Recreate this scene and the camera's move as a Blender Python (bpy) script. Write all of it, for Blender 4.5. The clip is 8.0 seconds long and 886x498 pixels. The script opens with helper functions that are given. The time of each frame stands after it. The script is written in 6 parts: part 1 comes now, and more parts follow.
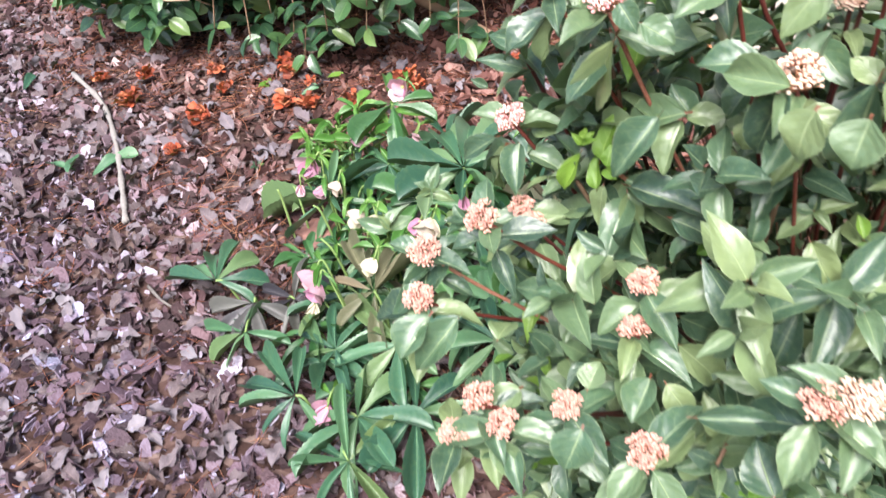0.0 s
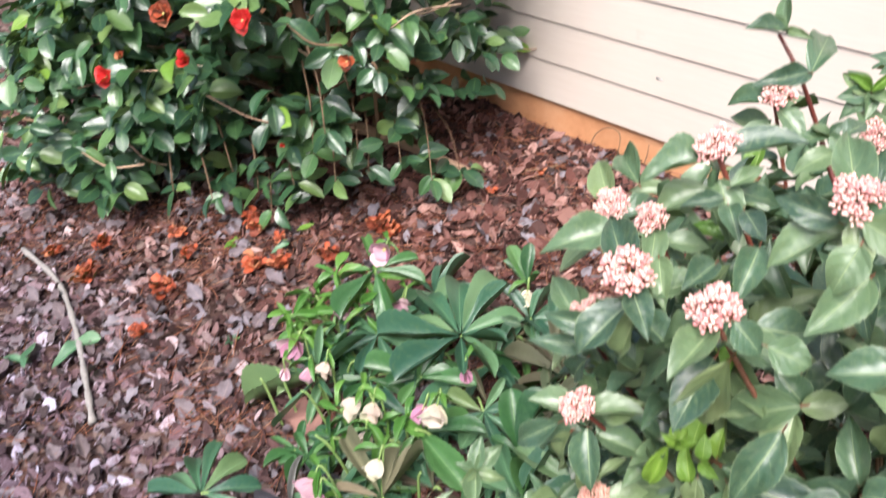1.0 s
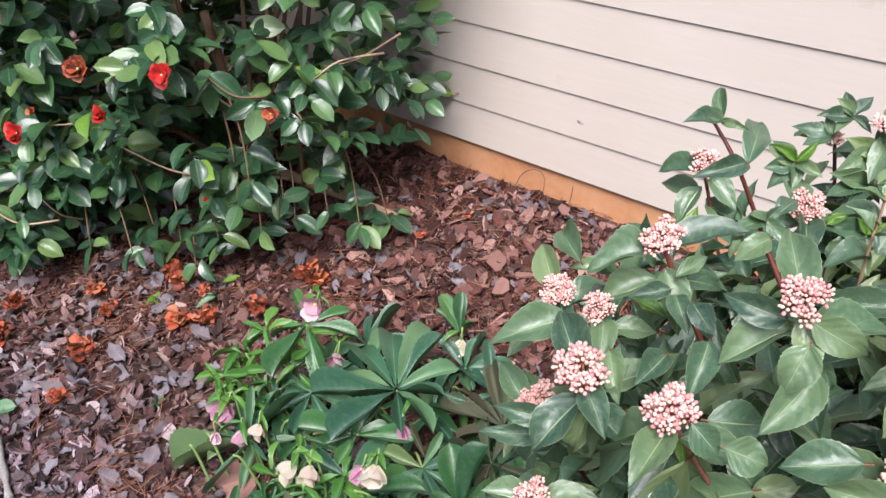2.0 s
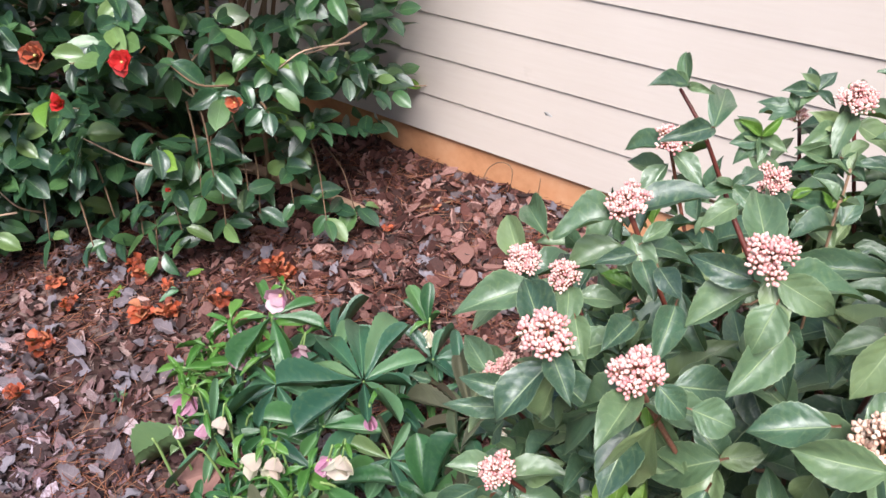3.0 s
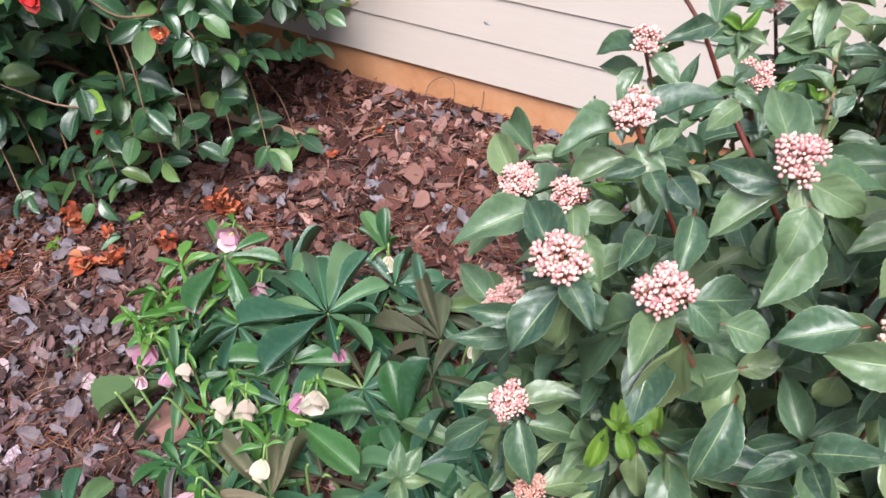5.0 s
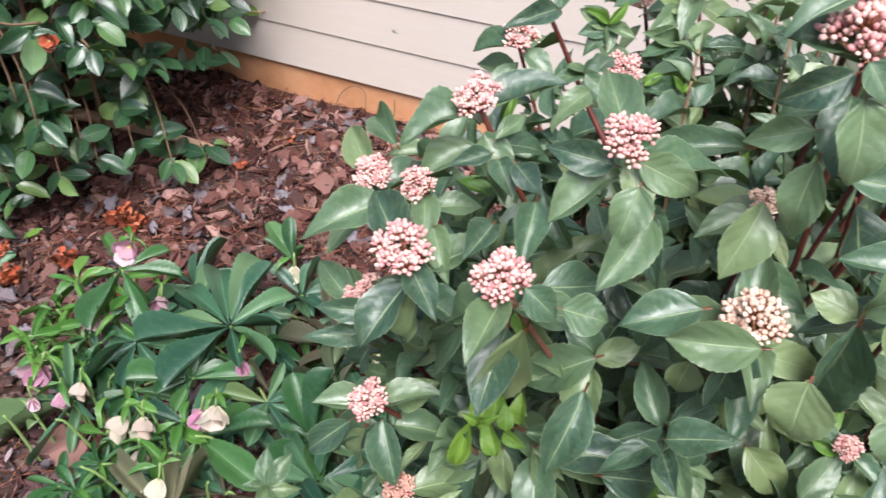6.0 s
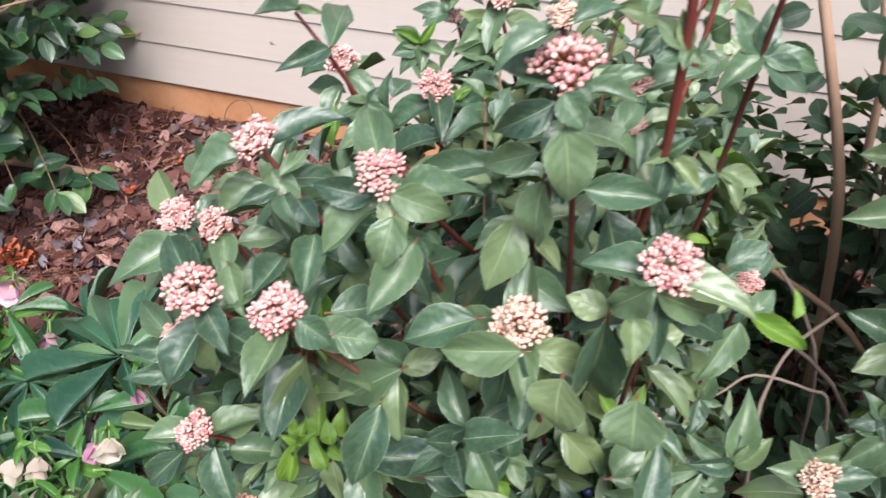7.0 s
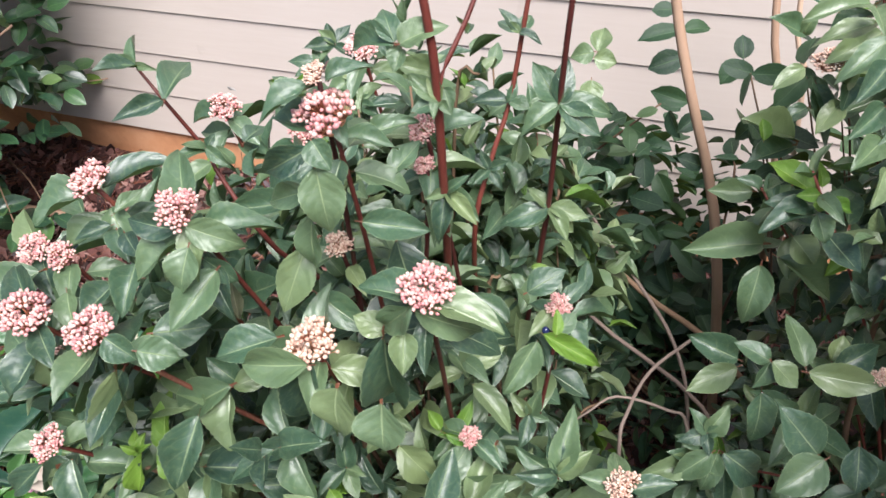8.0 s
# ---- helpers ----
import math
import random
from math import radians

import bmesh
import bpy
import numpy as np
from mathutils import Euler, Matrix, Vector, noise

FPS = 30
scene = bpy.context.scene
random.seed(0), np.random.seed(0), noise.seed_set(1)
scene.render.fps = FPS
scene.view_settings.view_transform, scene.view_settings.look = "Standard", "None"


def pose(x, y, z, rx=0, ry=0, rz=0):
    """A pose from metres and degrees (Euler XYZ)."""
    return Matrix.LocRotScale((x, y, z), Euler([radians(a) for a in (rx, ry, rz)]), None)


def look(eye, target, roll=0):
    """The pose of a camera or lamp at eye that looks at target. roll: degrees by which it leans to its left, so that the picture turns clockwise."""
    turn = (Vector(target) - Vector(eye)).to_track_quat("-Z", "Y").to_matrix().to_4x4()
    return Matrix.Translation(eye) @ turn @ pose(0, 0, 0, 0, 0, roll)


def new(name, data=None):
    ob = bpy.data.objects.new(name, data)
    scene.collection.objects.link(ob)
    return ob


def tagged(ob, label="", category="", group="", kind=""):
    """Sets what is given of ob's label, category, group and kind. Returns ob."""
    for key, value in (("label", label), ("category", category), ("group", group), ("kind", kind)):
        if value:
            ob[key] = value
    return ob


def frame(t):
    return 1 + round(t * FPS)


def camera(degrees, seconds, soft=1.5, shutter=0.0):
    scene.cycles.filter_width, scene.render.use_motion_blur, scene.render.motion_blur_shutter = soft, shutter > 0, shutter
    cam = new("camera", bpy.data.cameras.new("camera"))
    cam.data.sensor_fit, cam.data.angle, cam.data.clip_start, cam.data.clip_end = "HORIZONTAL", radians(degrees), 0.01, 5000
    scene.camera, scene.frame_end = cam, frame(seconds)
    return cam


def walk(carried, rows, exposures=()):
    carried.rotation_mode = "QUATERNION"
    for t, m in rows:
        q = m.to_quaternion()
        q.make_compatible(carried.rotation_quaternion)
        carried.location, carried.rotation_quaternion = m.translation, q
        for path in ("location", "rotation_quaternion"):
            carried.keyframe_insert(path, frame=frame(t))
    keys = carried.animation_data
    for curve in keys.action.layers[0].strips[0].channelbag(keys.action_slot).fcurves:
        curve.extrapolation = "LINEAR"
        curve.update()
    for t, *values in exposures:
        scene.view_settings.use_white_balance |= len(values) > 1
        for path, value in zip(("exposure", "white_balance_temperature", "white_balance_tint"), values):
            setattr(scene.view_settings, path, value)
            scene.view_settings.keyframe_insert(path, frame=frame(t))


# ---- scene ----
cam = camera(55.1, 8.0, shutter=0.28)
PATH = [
    (0, (0.07, 0.065, 1.525), (-1.166, 0.894, 0.188), -5.0),
    (0.5, (-0.077, 0.141, 1.521), (-1.345, 0.944, 0.199), -6.1),
    (0.8, (-0.144, 0.147, 1.564), (-1.402, 1.044, 0.296), -8.0),
    (1, (-0.185, 0.167, 1.599), (-1.443, 1.158, 0.401), -7.7),
    (1.5, (-0.223, 0.193, 1.629), (-1.42, 1.3, 0.47), -6.1),
    (1.7, (-0.23, 0.187, 1.642), (-1.405, 1.313, 0.48), -5.9),
    (3, (-0.225, 0.187, 1.606), (-1.325, 1.384, 0.442), -4.4),
    (3.5, (-0.245, 0.179, 1.576), (-1.294, 1.358, 0.347), -4.4),
    (4, (-0.289, 0.163, 1.551), (-1.281, 1.31, 0.247), -5.0),
    (4.2, (-0.305, 0.153, 1.548), (-1.279, 1.298, 0.229), -5.1),
    (5.3, (-0.276, 0.204, 1.596), (-1.186, 1.398, 0.274), -6.4),
    (5.5, (-0.262, 0.209, 1.574), (-1.174, 1.434, 0.283), -5.7),
    (6, (-0.238, 0.227, 1.557), (-1.036, 1.511, 0.248), -3.7),
    (6.5, (-0.21, 0.251, 1.557), (-0.896, 1.574, 0.223), -3.4),
    (7, (-0.128, 0.264, 1.599), (-0.782, 1.604, 0.266), -5.4),
    (7.5, (-0.013, 0.268, 1.643), (-0.671, 1.653, 0.359), -5.4),
    (8, (0.059, 0.265, 1.635), (-0.622, 1.658, 0.372), -5.8),
]
walk(cam, [(t, look(eye, target, roll)) for t, eye, target, roll in PATH], [(0, 1.34, 6680, 10), (0.6, 1.29, 6680, 10), (1.0, 1.09, 6750, 10), (1.4, 0.7, 6480, 10), (3.6, 0.86, 6450, 10), (4.5, 0.82, 6430, 10), (8, 0.7, 6450, 10)])


# ---- world and light ----
world = bpy.data.worlds.new("overcast_sky")
scene.world = world
world.use_nodes = True
wn, wl = world.node_tree.nodes, world.node_tree.links
sky = wn.new("ShaderNodeTexSky")
sky.sky_type, sky.sun_disc = "NISHITA", False
sky.sun_elevation, sky.sun_rotation = radians(56), radians(139)
sky.air_density, sky.dust_density, sky.ozone_density = 1.0, 2.0, 1.0
wl.new(sky.outputs["Color"], wn["Background"].inputs["Color"])
wn["Background"].inputs["Strength"].default_value = 0.1

sun_data = bpy.data.lights.new("sun", "SUN")
sun_data.energy, sun_data.angle, sun_data.color = 4.3, radians(30), (1.0, 0.975, 0.98)
sun = new("sun", sun_data)
sun.matrix_world = look((1.35, -1.45, 5.0), (-0.8, 1.0, 0.0))


# ---- materials ----
class Nodes:
    """A small wrapper to write node trees in short lines."""

    def __init__(self, name):
        self.mat = bpy.data.materials.new(name)
        self.mat.use_nodes = True
        self.tree = self.mat.node_tree
        self.bsdf = self.tree.nodes["Principled BSDF"]
        self.out = self.tree.nodes["Material Output"]

    def add(self, kind, **values):
        node = self.tree.nodes.new("ShaderNode" + kind)
        for key, value in values.items():
            node.inputs[key].default_value = value
        return node

    def link(self, a, b):
        self.tree.links.new(a, b)

    def math(self, op, a, b=0.0, c=0.0):
        node = self.add("Math")
        node.operation = op
        for n, v in enumerate((a, b, c)):
            if isinstance(v, (int, float)):
                node.inputs[n].default_value = v
            else:
                self.link(v, node.inputs[n])
        return node.outputs[0]

    def mix(self, fac, a, b, blend="MIX"):
        node = self.add("MixRGB")
        node.blend_type = blend
        for n, v in enumerate((fac, a, b)):
            if isinstance(v, (int, float)):
                node.inputs[n].default_value = v
            elif isinstance(v, tuple):
                node.inputs[n].default_value = (*v, 1)
            else:
                self.link(v, node.inputs[n])
        return node.outputs[0]

    def ramp(self, fac, stops):
        node = self.add("ValToRGB")
        ramp = node.color_ramp
        while len(ramp.elements) < len(stops):
            ramp.elements.new(0.5)
        for e, (p, c) in zip(ramp.elements, stops):
            e.position, e.color = p, (*c, 1)
        self.link(fac, node.inputs[0])
        return node.outputs[0]

    def noise(self, scale, detail=3.0, space="Object", stretch=None):
        node = self.add("TexNoise", Scale=scale, Detail=detail)
        at = self.add("TexCoord").outputs[space]
        if stretch:
            m = self.add("Mapping")
            m.inputs["Scale"].default_value = stretch
            self.link(at, m.inputs[0])
            at = m.outputs[0]
        self.link(at, node.inputs["Vector"])
        return node.outputs["Fac"]

    def chance(self):
        """One random number for each loose piece, whether an object or an island of a mesh."""
        return self.math("FRACT", self.math("ADD", self.add("ObjectInfo").outputs["Random"], self.add("NewGeometry").outputs["Random Per Island"]))

    def bump(self, height, strength=0.3, distance=0.002):
        node = self.add("Bump", Strength=strength, Distance=distance)
        self.link(height, node.inputs["Height"])
        self.link(node.outputs[0], self.bsdf.inputs["Normal"])

    def done(self, color=None, rough=0.6, spec=0.5, metal=0.0):
        if color is not None:
            if isinstance(color, tuple):
                self.bsdf.inputs["Base Color"].default_value = (*color, 1)
            else:
                self.link(color, self.bsdf.inputs["Base Color"])
        if isinstance(rough, (int, float)):
            self.bsdf.inputs["Roughness"].default_value = rough
        else:
            self.link(rough, self.bsdf.inputs["Roughness"])
        self.bsdf.inputs["Specular IOR Level"].default_value = spec
        self.bsdf.inputs["Metallic"].default_value = metal
        return self.mat


def leaf_material(name, greens, rib, rough=0.36, veins=9.0, vein_mix=0.35, thin=0.12, bump=0.5, relief=0.35, stalk=None, edge=0.3, spec=0.5):
    """A leaf with a pale midrib and arching side veins along its UV map, mottled and varied from leaf to leaf."""
    n = Nodes(name)
    uv = n.add("SeparateXYZ")
    n.link(n.add("UVMap").outputs[0], uv.inputs[0])
    u, v = uv.outputs[0], uv.outputs[1]
    side = n.math("ABSOLUTE", n.math("SUBTRACT", u, 0.5))
    # The midrib thins out towards the tip.
    mid = n.math("MINIMUM", n.math("DIVIDE", side, n.math("SUBTRACT", 0.036, n.math("MULTIPLY", v, 0.022))), 1.0)
    tone = n.chance()
    base = n.ramp(tone, greens)
    spot_at = n.add("CombineXYZ")
    n.link(u, spot_at.inputs[0])
    n.link(n.math("MULTIPLY", v, 2.0), spot_at.inputs[1])
    n.link(n.math("MULTIPLY", tone, 37.0), spot_at.inputs[2])

    def on_leaf(scale, detail):
        node = n.add("TexNoise", Scale=scale, Detail=detail)
        n.link(spot_at.outputs[0], node.inputs["Vector"])
        return node.outputs["Fac"]

    blotch, mottle = on_leaf(1.6, 4.0), on_leaf(9.0, 4.0)
    arch = n.math("ADD", n.math("MULTIPLY", side, 0.35), n.math("MULTIPLY", n.math("MULTIPLY", side, side), 0.75))
    bent_v = n.math("ADD", n.math("SUBTRACT", v, arch), n.math("MULTIPLY", n.math("SUBTRACT", on_leaf(2.5, 2.0), 0.5), 0.09))
    # The two halves of a leaf bear their veins a little apart.
    bent_v = n.math("ADD", bent_v, n.math("MULTIPLY", n.math("GREATER_THAN", u, 0.5), 0.035))
    wave = n.math("SINE", n.math("MULTIPLY", bent_v, veins * 6.283))
    vein = n.math("POWER", n.math("ADD", n.math("MULTIPLY", wave, 0.5), 0.5), 46.0)
    vein = n.math("MULTIPLY", vein, n.math("SUBTRACT", 1.0, n.math("MULTIPLY", side, 1.7)))
    cells = n.add("TexVoronoi", Scale=22.0)
    cells.feature = "DISTANCE_TO_EDGE"
    n.link(spot_at.outputs[0], cells.inputs["Vector"])
    net = n.math("MINIMUM", n.math("MULTIPLY", cells.outputs["Distance"], 9.0), 1.0)
    base = n.mix(n.math("MULTIPLY", blotch, 0.5), base, tuple(0.5 * c for c in greens[0][1]))
    base = n.mix(n.math("MULTIPLY", n.math("MAXIMUM", n.math("SUBTRACT", mottle, 0.5), 0.0), 1.1), base, greens[-1][1])
    base = n.mix(n.math("MULTIPLY", vein, vein_mix), base, rib)
    base = n.mix(n.math("MULTIPLY", n.math("SUBTRACT", 1.0, mid), 0.8), base, rib)
    rim = n.math("MULTIPLY", n.math("GREATER_THAN", n.math("ADD", side, n.math("MULTIPLY", mottle, 0.012)), 0.492), edge)
    base = n.mix(rim, base, rib)
    if stalk:
        base = n.mix(n.math("LESS_THAN", v, 0.012), base, stalk)
    fine = on_leaf(30.0, 2.0)
    dent = on_leaf(2.2, 1.0)
    quilt = n.math("MULTIPLY", n.math("MULTIPLY", wave, -0.5), n.math("SMOOTH_MIN", n.math("MULTIPLY", side, 6.0), 1.0, 0.3))
    height = n.math("ADD", n.math("MULTIPLY", quilt, relief), n.math("ADD", n.math("MULTIPLY", mid, 0.7), n.math("ADD", n.math("MULTIPLY", fine, 0.1), n.math("MULTIPLY", dent, 1.2))))
    height = n.math("ADD", height, n.math("MULTIPLY", net, 0.07))
    n.bump(height, bump, 0.0015)
    n.done(base, n.math("ADD", rough - 0.12, n.math("ADD", n.math("MULTIPLY", blotch, 0.2), n.math("MULTIPLY", mottle, 0.1))), spec)
    through_leaf = n.add("BsdfTranslucent")
    n.link(n.mix(0.6, base, (0.25, 0.4, 0.05)), through_leaf.inputs[0])
    both = n.add("MixShader", Fac=thin)
    n.link(n.bsdf.outputs[0], both.inputs[1])
    n.link(through_leaf.outputs[0], both.inputs[2])
    n.link(both.outputs[0], n.out.inputs[0])
    return n.mat


def speckled(name, stops, scale=30.0, rough=0.7, bump=0.4, spec=0.3, stretch=None, depth=0.002):
    """Varied piece by piece and blotched within each piece."""
    n = Nodes(name)
    grain = n.noise(scale, 5.0, stretch=stretch)
    tone = n.math("ADD", n.math("MULTIPLY", n.chance(), 0.75), n.math("MULTIPLY", grain, 0.3))
    n.bump(grain, bump, depth)
    return n.done(n.ramp(tone, stops), rough, spec)


VIB = leaf_material("viburnum_green", [(0.0, (0.029, 0.066, 0.048)), (0.35, (0.073, 0.146, 0.082)), (0.75, (0.15, 0.228, 0.112)), (1.0, (0.23, 0.3, 0.13))], (0.34, 0.42, 0.23), 0.31, 4.6, 0.2, 0.13, 0.5, 0.3, (0.2, 0.07, 0.04), 0.5, 0.8)
YOUNG = leaf_material("young_green", [(0.0, (0.085, 0.2, 0.03)), (1.0, (0.2, 0.34, 0.05))], (0.4, 0.52, 0.16), 0.35, 5.0, 0.25, 0.2, 0.5, 0.3, (0.22, 0.14, 0.05))
CAM = leaf_material("camellia_green", [(0.0, (0.012, 0.042, 0.026)), (0.5, (0.032, 0.094, 0.042)), (0.84, (0.076, 0.168, 0.056)), (1.0, (0.165, 0.25, 0.08))], (0.14, 0.25, 0.09), 0.31, 7.0, 0.12, 0.1, 0.3, 0.25, None, 0.2, 0.75)
# Darker, duller green: the shade by the wall is painted into the leaves.
SHADE_PAINTED = leaf_material("shade_painted_green", [(0.0, (0.01, 0.03, 0.02)), (0.5, (0.024, 0.062, 0.032)), (0.85, (0.05, 0.105, 0.046)), (1.0, (0.09, 0.15, 0.06))], (0.1, 0.17, 0.08), 0.5, 6.0, 0.15, 0.1, 0.4, 0.2, None, 0.1, 0.35)
HEL = leaf_material("hellebore_green", [(0.0, (0.022, 0.076, 0.052)), (0.5, (0.062, 0.163, 0.088)), (0.85, (0.112, 0.22, 0.105)), (1.0, (0.14, 0.2, 0.075))], (0.18, 0.33, 0.17), 0.38, 7.0, 0.12, 0.08, 0.5, 0.2, None, 0.2, 0.6)
HEL_MID = leaf_material("hellebore_mid_green", [(0.0, (0.016, 0.068, 0.026)), (0.6, (0.042, 0.128, 0.042)), (1.0, (0.09, 0.205, 0.06))], (0.16, 0.28, 0.11), 0.37, 7.0, 0.14, 0.1, 0.45, 0.2, None, 0.2, 0.6)
HEL_PURPLE = leaf_material("purple_tinged_leaf", [(0.0, (0.03, 0.028, 0.04)), (0.6, (0.06, 0.055, 0.07)), (1.0, (0.1, 0.1, 0.09))], (0.16, 0.15, 0.14), 0.45, 7.0, 0.25, 0.06, 0.5, 0.1)
HEL_PALE = leaf_material("faded_leaf", [(0.0, (0.09, 0.1, 0.055)), (0.6, (0.17, 0.165, 0.1)), (1.0, (0.24, 0.19, 0.13))], (0.28, 0.26, 0.16), 0.5, 9.0, 0.15, 0.1, 0.5, 0.1)
HEL_NEW = leaf_material("hellebore_new_green", [(0.0, (0.05, 0.16, 0.03)), (1.0, (0.12, 0.26, 0.05))], (0.22, 0.34, 0.12), 0.36, 9.0, 0.1, 0.16, 0.4, 0.08)
HEL_OLD = leaf_material("withered_leaf", [(0.0, (0.06, 0.042, 0.03)), (0.3, (0.09, 0.085, 0.05)), (0.7, (0.06, 0.095, 0.055)), (1.0, (0.1, 0.13, 0.07))], (0.18, 0.15, 0.08), 0.6, 12.0, 0.15, 0.08, 0.5)
SEPAL = leaf_material("sepal_pink", [(0.0, (0.42, 0.14, 0.28)), (0.5, (0.6, 0.32, 0.43)), (1.0, (0.74, 0.54, 0.58))], (0.62, 0.48, 0.44), 0.5, 7.0, 0.3, 0.2, 0.2)
SEPAL_PALE = leaf_material("sepal_cream", [(0.0, (0.62, 0.6, 0.42)), (0.6, (0.72, 0.64, 0.55)), (1.0, (0.7, 0.52, 0.48))], (0.6, 0.62, 0.36), 0.5, 7.0, 0.3, 0.2, 0.2)
PETAL_RED = leaf_material("petal_red", [(0.0, (0.42, 0.01, 0.012)), (1.0, (0.6, 0.03, 0.03))], (0.6, 0.08, 0.06), 0.45, 6.0, 0.15, 0.12, 0.2)
PETAL_RUST = leaf_material("petal_rust", [(0.0, (0.06, 0.014, 0.009)), (0.35, (0.26, 0.034, 0.013)), (0.75, (0.52, 0.085, 0.03)), (1.0, (0.56, 0.22, 0.11))], (0.5, 0.14, 0.06), 0.65, 6.0, 0.3, 0.12, 0.5)
DRY = leaf_material("dry_leaf", [(0.0, (0.058, 0.037, 0.041)), (0.45, (0.135, 0.098, 0.11)), (0.8, (0.19, 0.164, 0.196)), (1.0, (0.255, 0.23, 0.265))], (0.26, 0.2, 0.18), 0.7, 8.0, 0.3, 0.05, 0.6)
SLAB = speckled("flat_bark", [(0.0, (0.13, 0.06, 0.05)), (1.0, (0.26, 0.14, 0.12))], 18.0, 0.8, 0.6, 0.2)
NEEDLE = speckled("pine_needle", [(0.0, (0.1, 0.03, 0.018)), (0.6, (0.26, 0.09, 0.05)), (1.0, (0.38, 0.2, 0.12))], 20.0, 0.65, 0.2)
STEM = speckled("brown_stem", [(0.0, (0.1, 0.055, 0.035)), (1.0, (0.25, 0.16, 0.1))], 40.0, 0.75, 0.5, 0.25, (4, 4, 0.8))
TAN = speckled("tan_cane", [(0.0, (0.34, 0.21, 0.14)), (1.0, (0.52, 0.37, 0.27))], 30.0, 0.7, 0.5, 0.25, (4, 4, 0.8))
GREY_CANE = speckled("grey_cane", [(0.0, (0.13, 0.09, 0.075)), (1.0, (0.31, 0.24, 0.2))], 30.0, 0.75, 0.5, 0.25, (4, 4, 0.8))
BERRY = speckled("blue_berry", [(0.0, (0.008, 0.012, 0.05)), (1.0, (0.02, 0.03, 0.1))], 40.0, 0.25, 0.1, 0.5)
RED_STEM = speckled("red_stem", [(0.0, (0.06, 0.015, 0.013)), (0.5, (0.14, 0.032, 0.024)), (0.8, (0.22, 0.06, 0.04)), (1.0, (0.42, 0.22, 0.15))], 140.0, 0.45, 0.3, 0.4, (3, 3, 1))
DARK_STEM = speckled("maroon_stem", [(0.0, (0.045, 0.012, 0.012)), (1.0, (0.13, 0.03, 0.025))], 45.0, 0.45, 0.4, 0.4, (2, 2, 1))
GREEN_STEM = speckled("green_stem", [(0.0, (0.12, 0.2, 0.06)), (1.0, (0.24, 0.34, 0.12))], 35.0, 0.5, 0.2)
BUD = speckled("pink_bud", [(0.0, (0.48, 0.15, 0.16)), (0.33, (0.64, 0.31, 0.3)), (0.7, (0.75, 0.47, 0.42)), (1.0, (0.84, 0.68, 0.59))], 250.0, 0.45, 0.15, 0.45, depth=0.0005)
BUD_CREAM = speckled("cream_bud", [(0.0, (0.5, 0.27, 0.2)), (0.5, (0.7, 0.47, 0.37)), (1.0, (0.86, 0.74, 0.6))], 250.0, 0.45, 0.15, 0.45, depth=0.0005)
BUD_ROSE = speckled("rose_bud", [(0.0, (0.45, 0.19, 0.16)), (0.6, (0.62, 0.335, 0.27)), (1.0, (0.72, 0.48, 0.39))], 250.0, 0.5, 0.15, 0.4, depth=0.0005)
DRIFT = speckled("weathered_stick", [(0.2, (0.06, 0.048, 0.045)), (0.42, (0.2, 0.18, 0.17)), (0.62, (0.34, 0.32, 0.31)), (1.0, (0.52, 0.5, 0.49))], 26.0, 0.88, 1.0, 0.2, (5, 5, 1))
HEAD_STALK = speckled("salmon_stalk", [(0.0, (0.34, 0.09, 0.055)), (1.0, (0.52, 0.27, 0.15))], 60.0, 0.5)
YELLOW = speckled("stamen_yellow", [(0.0, (0.45, 0.4, 0.12)), (1.0, (0.65, 0.6, 0.3))], 60.0, 0.6)


def bark_material():
    """Bark pieces: each its own tone, redder in some stretches of the bed and greyer in others."""
    n = Nodes("bark_chip")
    fibre = n.add("TexNoise", Scale=190.0, Detail=5.0)
    n.link(n.add("NewGeometry").outputs["Position"], fibre.inputs["Vector"])
    grain = fibre.outputs["Fac"]
    tone = n.math("ADD", n.math("MULTIPLY", n.chance(), 0.8), n.math("MULTIPLY", grain, 0.36))
    c = n.ramp(tone, [(0.16, (0.014, 0.007, 0.006)), (0.4, (0.056, 0.026, 0.023)), (0.66, (0.14, 0.071, 0.064)), (0.87, (0.25, 0.165, 0.155)), (1.0, (0.44, 0.36, 0.34))])
    at = n.add("SeparateXYZ")
    n.link(n.add("NewGeometry").outputs["Position"], at.inputs[0])
    patch = n.math("ADD", n.math("MULTIPLY", n.math("SUBTRACT", at.outputs[1], 0.72), 0.6), n.math("MULTIPLY", n.noise(2.2, 3.0), 0.6))
    patch = n.math("MINIMUM", n.math("MAXIMUM", patch, 0.0), 0.75)
    c = n.mix(patch, c, n.mix(1.0, c, (0.82, 0.52, 0.45), "MULTIPLY"))
    # Bluish cast of the light, painted into the bark away from the house.
    grey = n.math("ADD", n.math("MULTIPLY", n.math("SUBTRACT", 0.75, at.outputs[1]), 1.1), n.math("MULTIPLY", n.noise(1.7, 3.0), 0.6))
    grey = n.math("MINIMUM", n.math("MAXIMUM", n.math("SUBTRACT", grey, 0.1), 0.0), 1.0)
    c = n.mix(grey, c, n.mix(1.0, c, (0.84, 1.06, 1.6), "MULTIPLY"))
    n.bump(grain, 0.8, 0.004)
    return n.done(c, 0.7, 0.35)


BARK = bark_material()


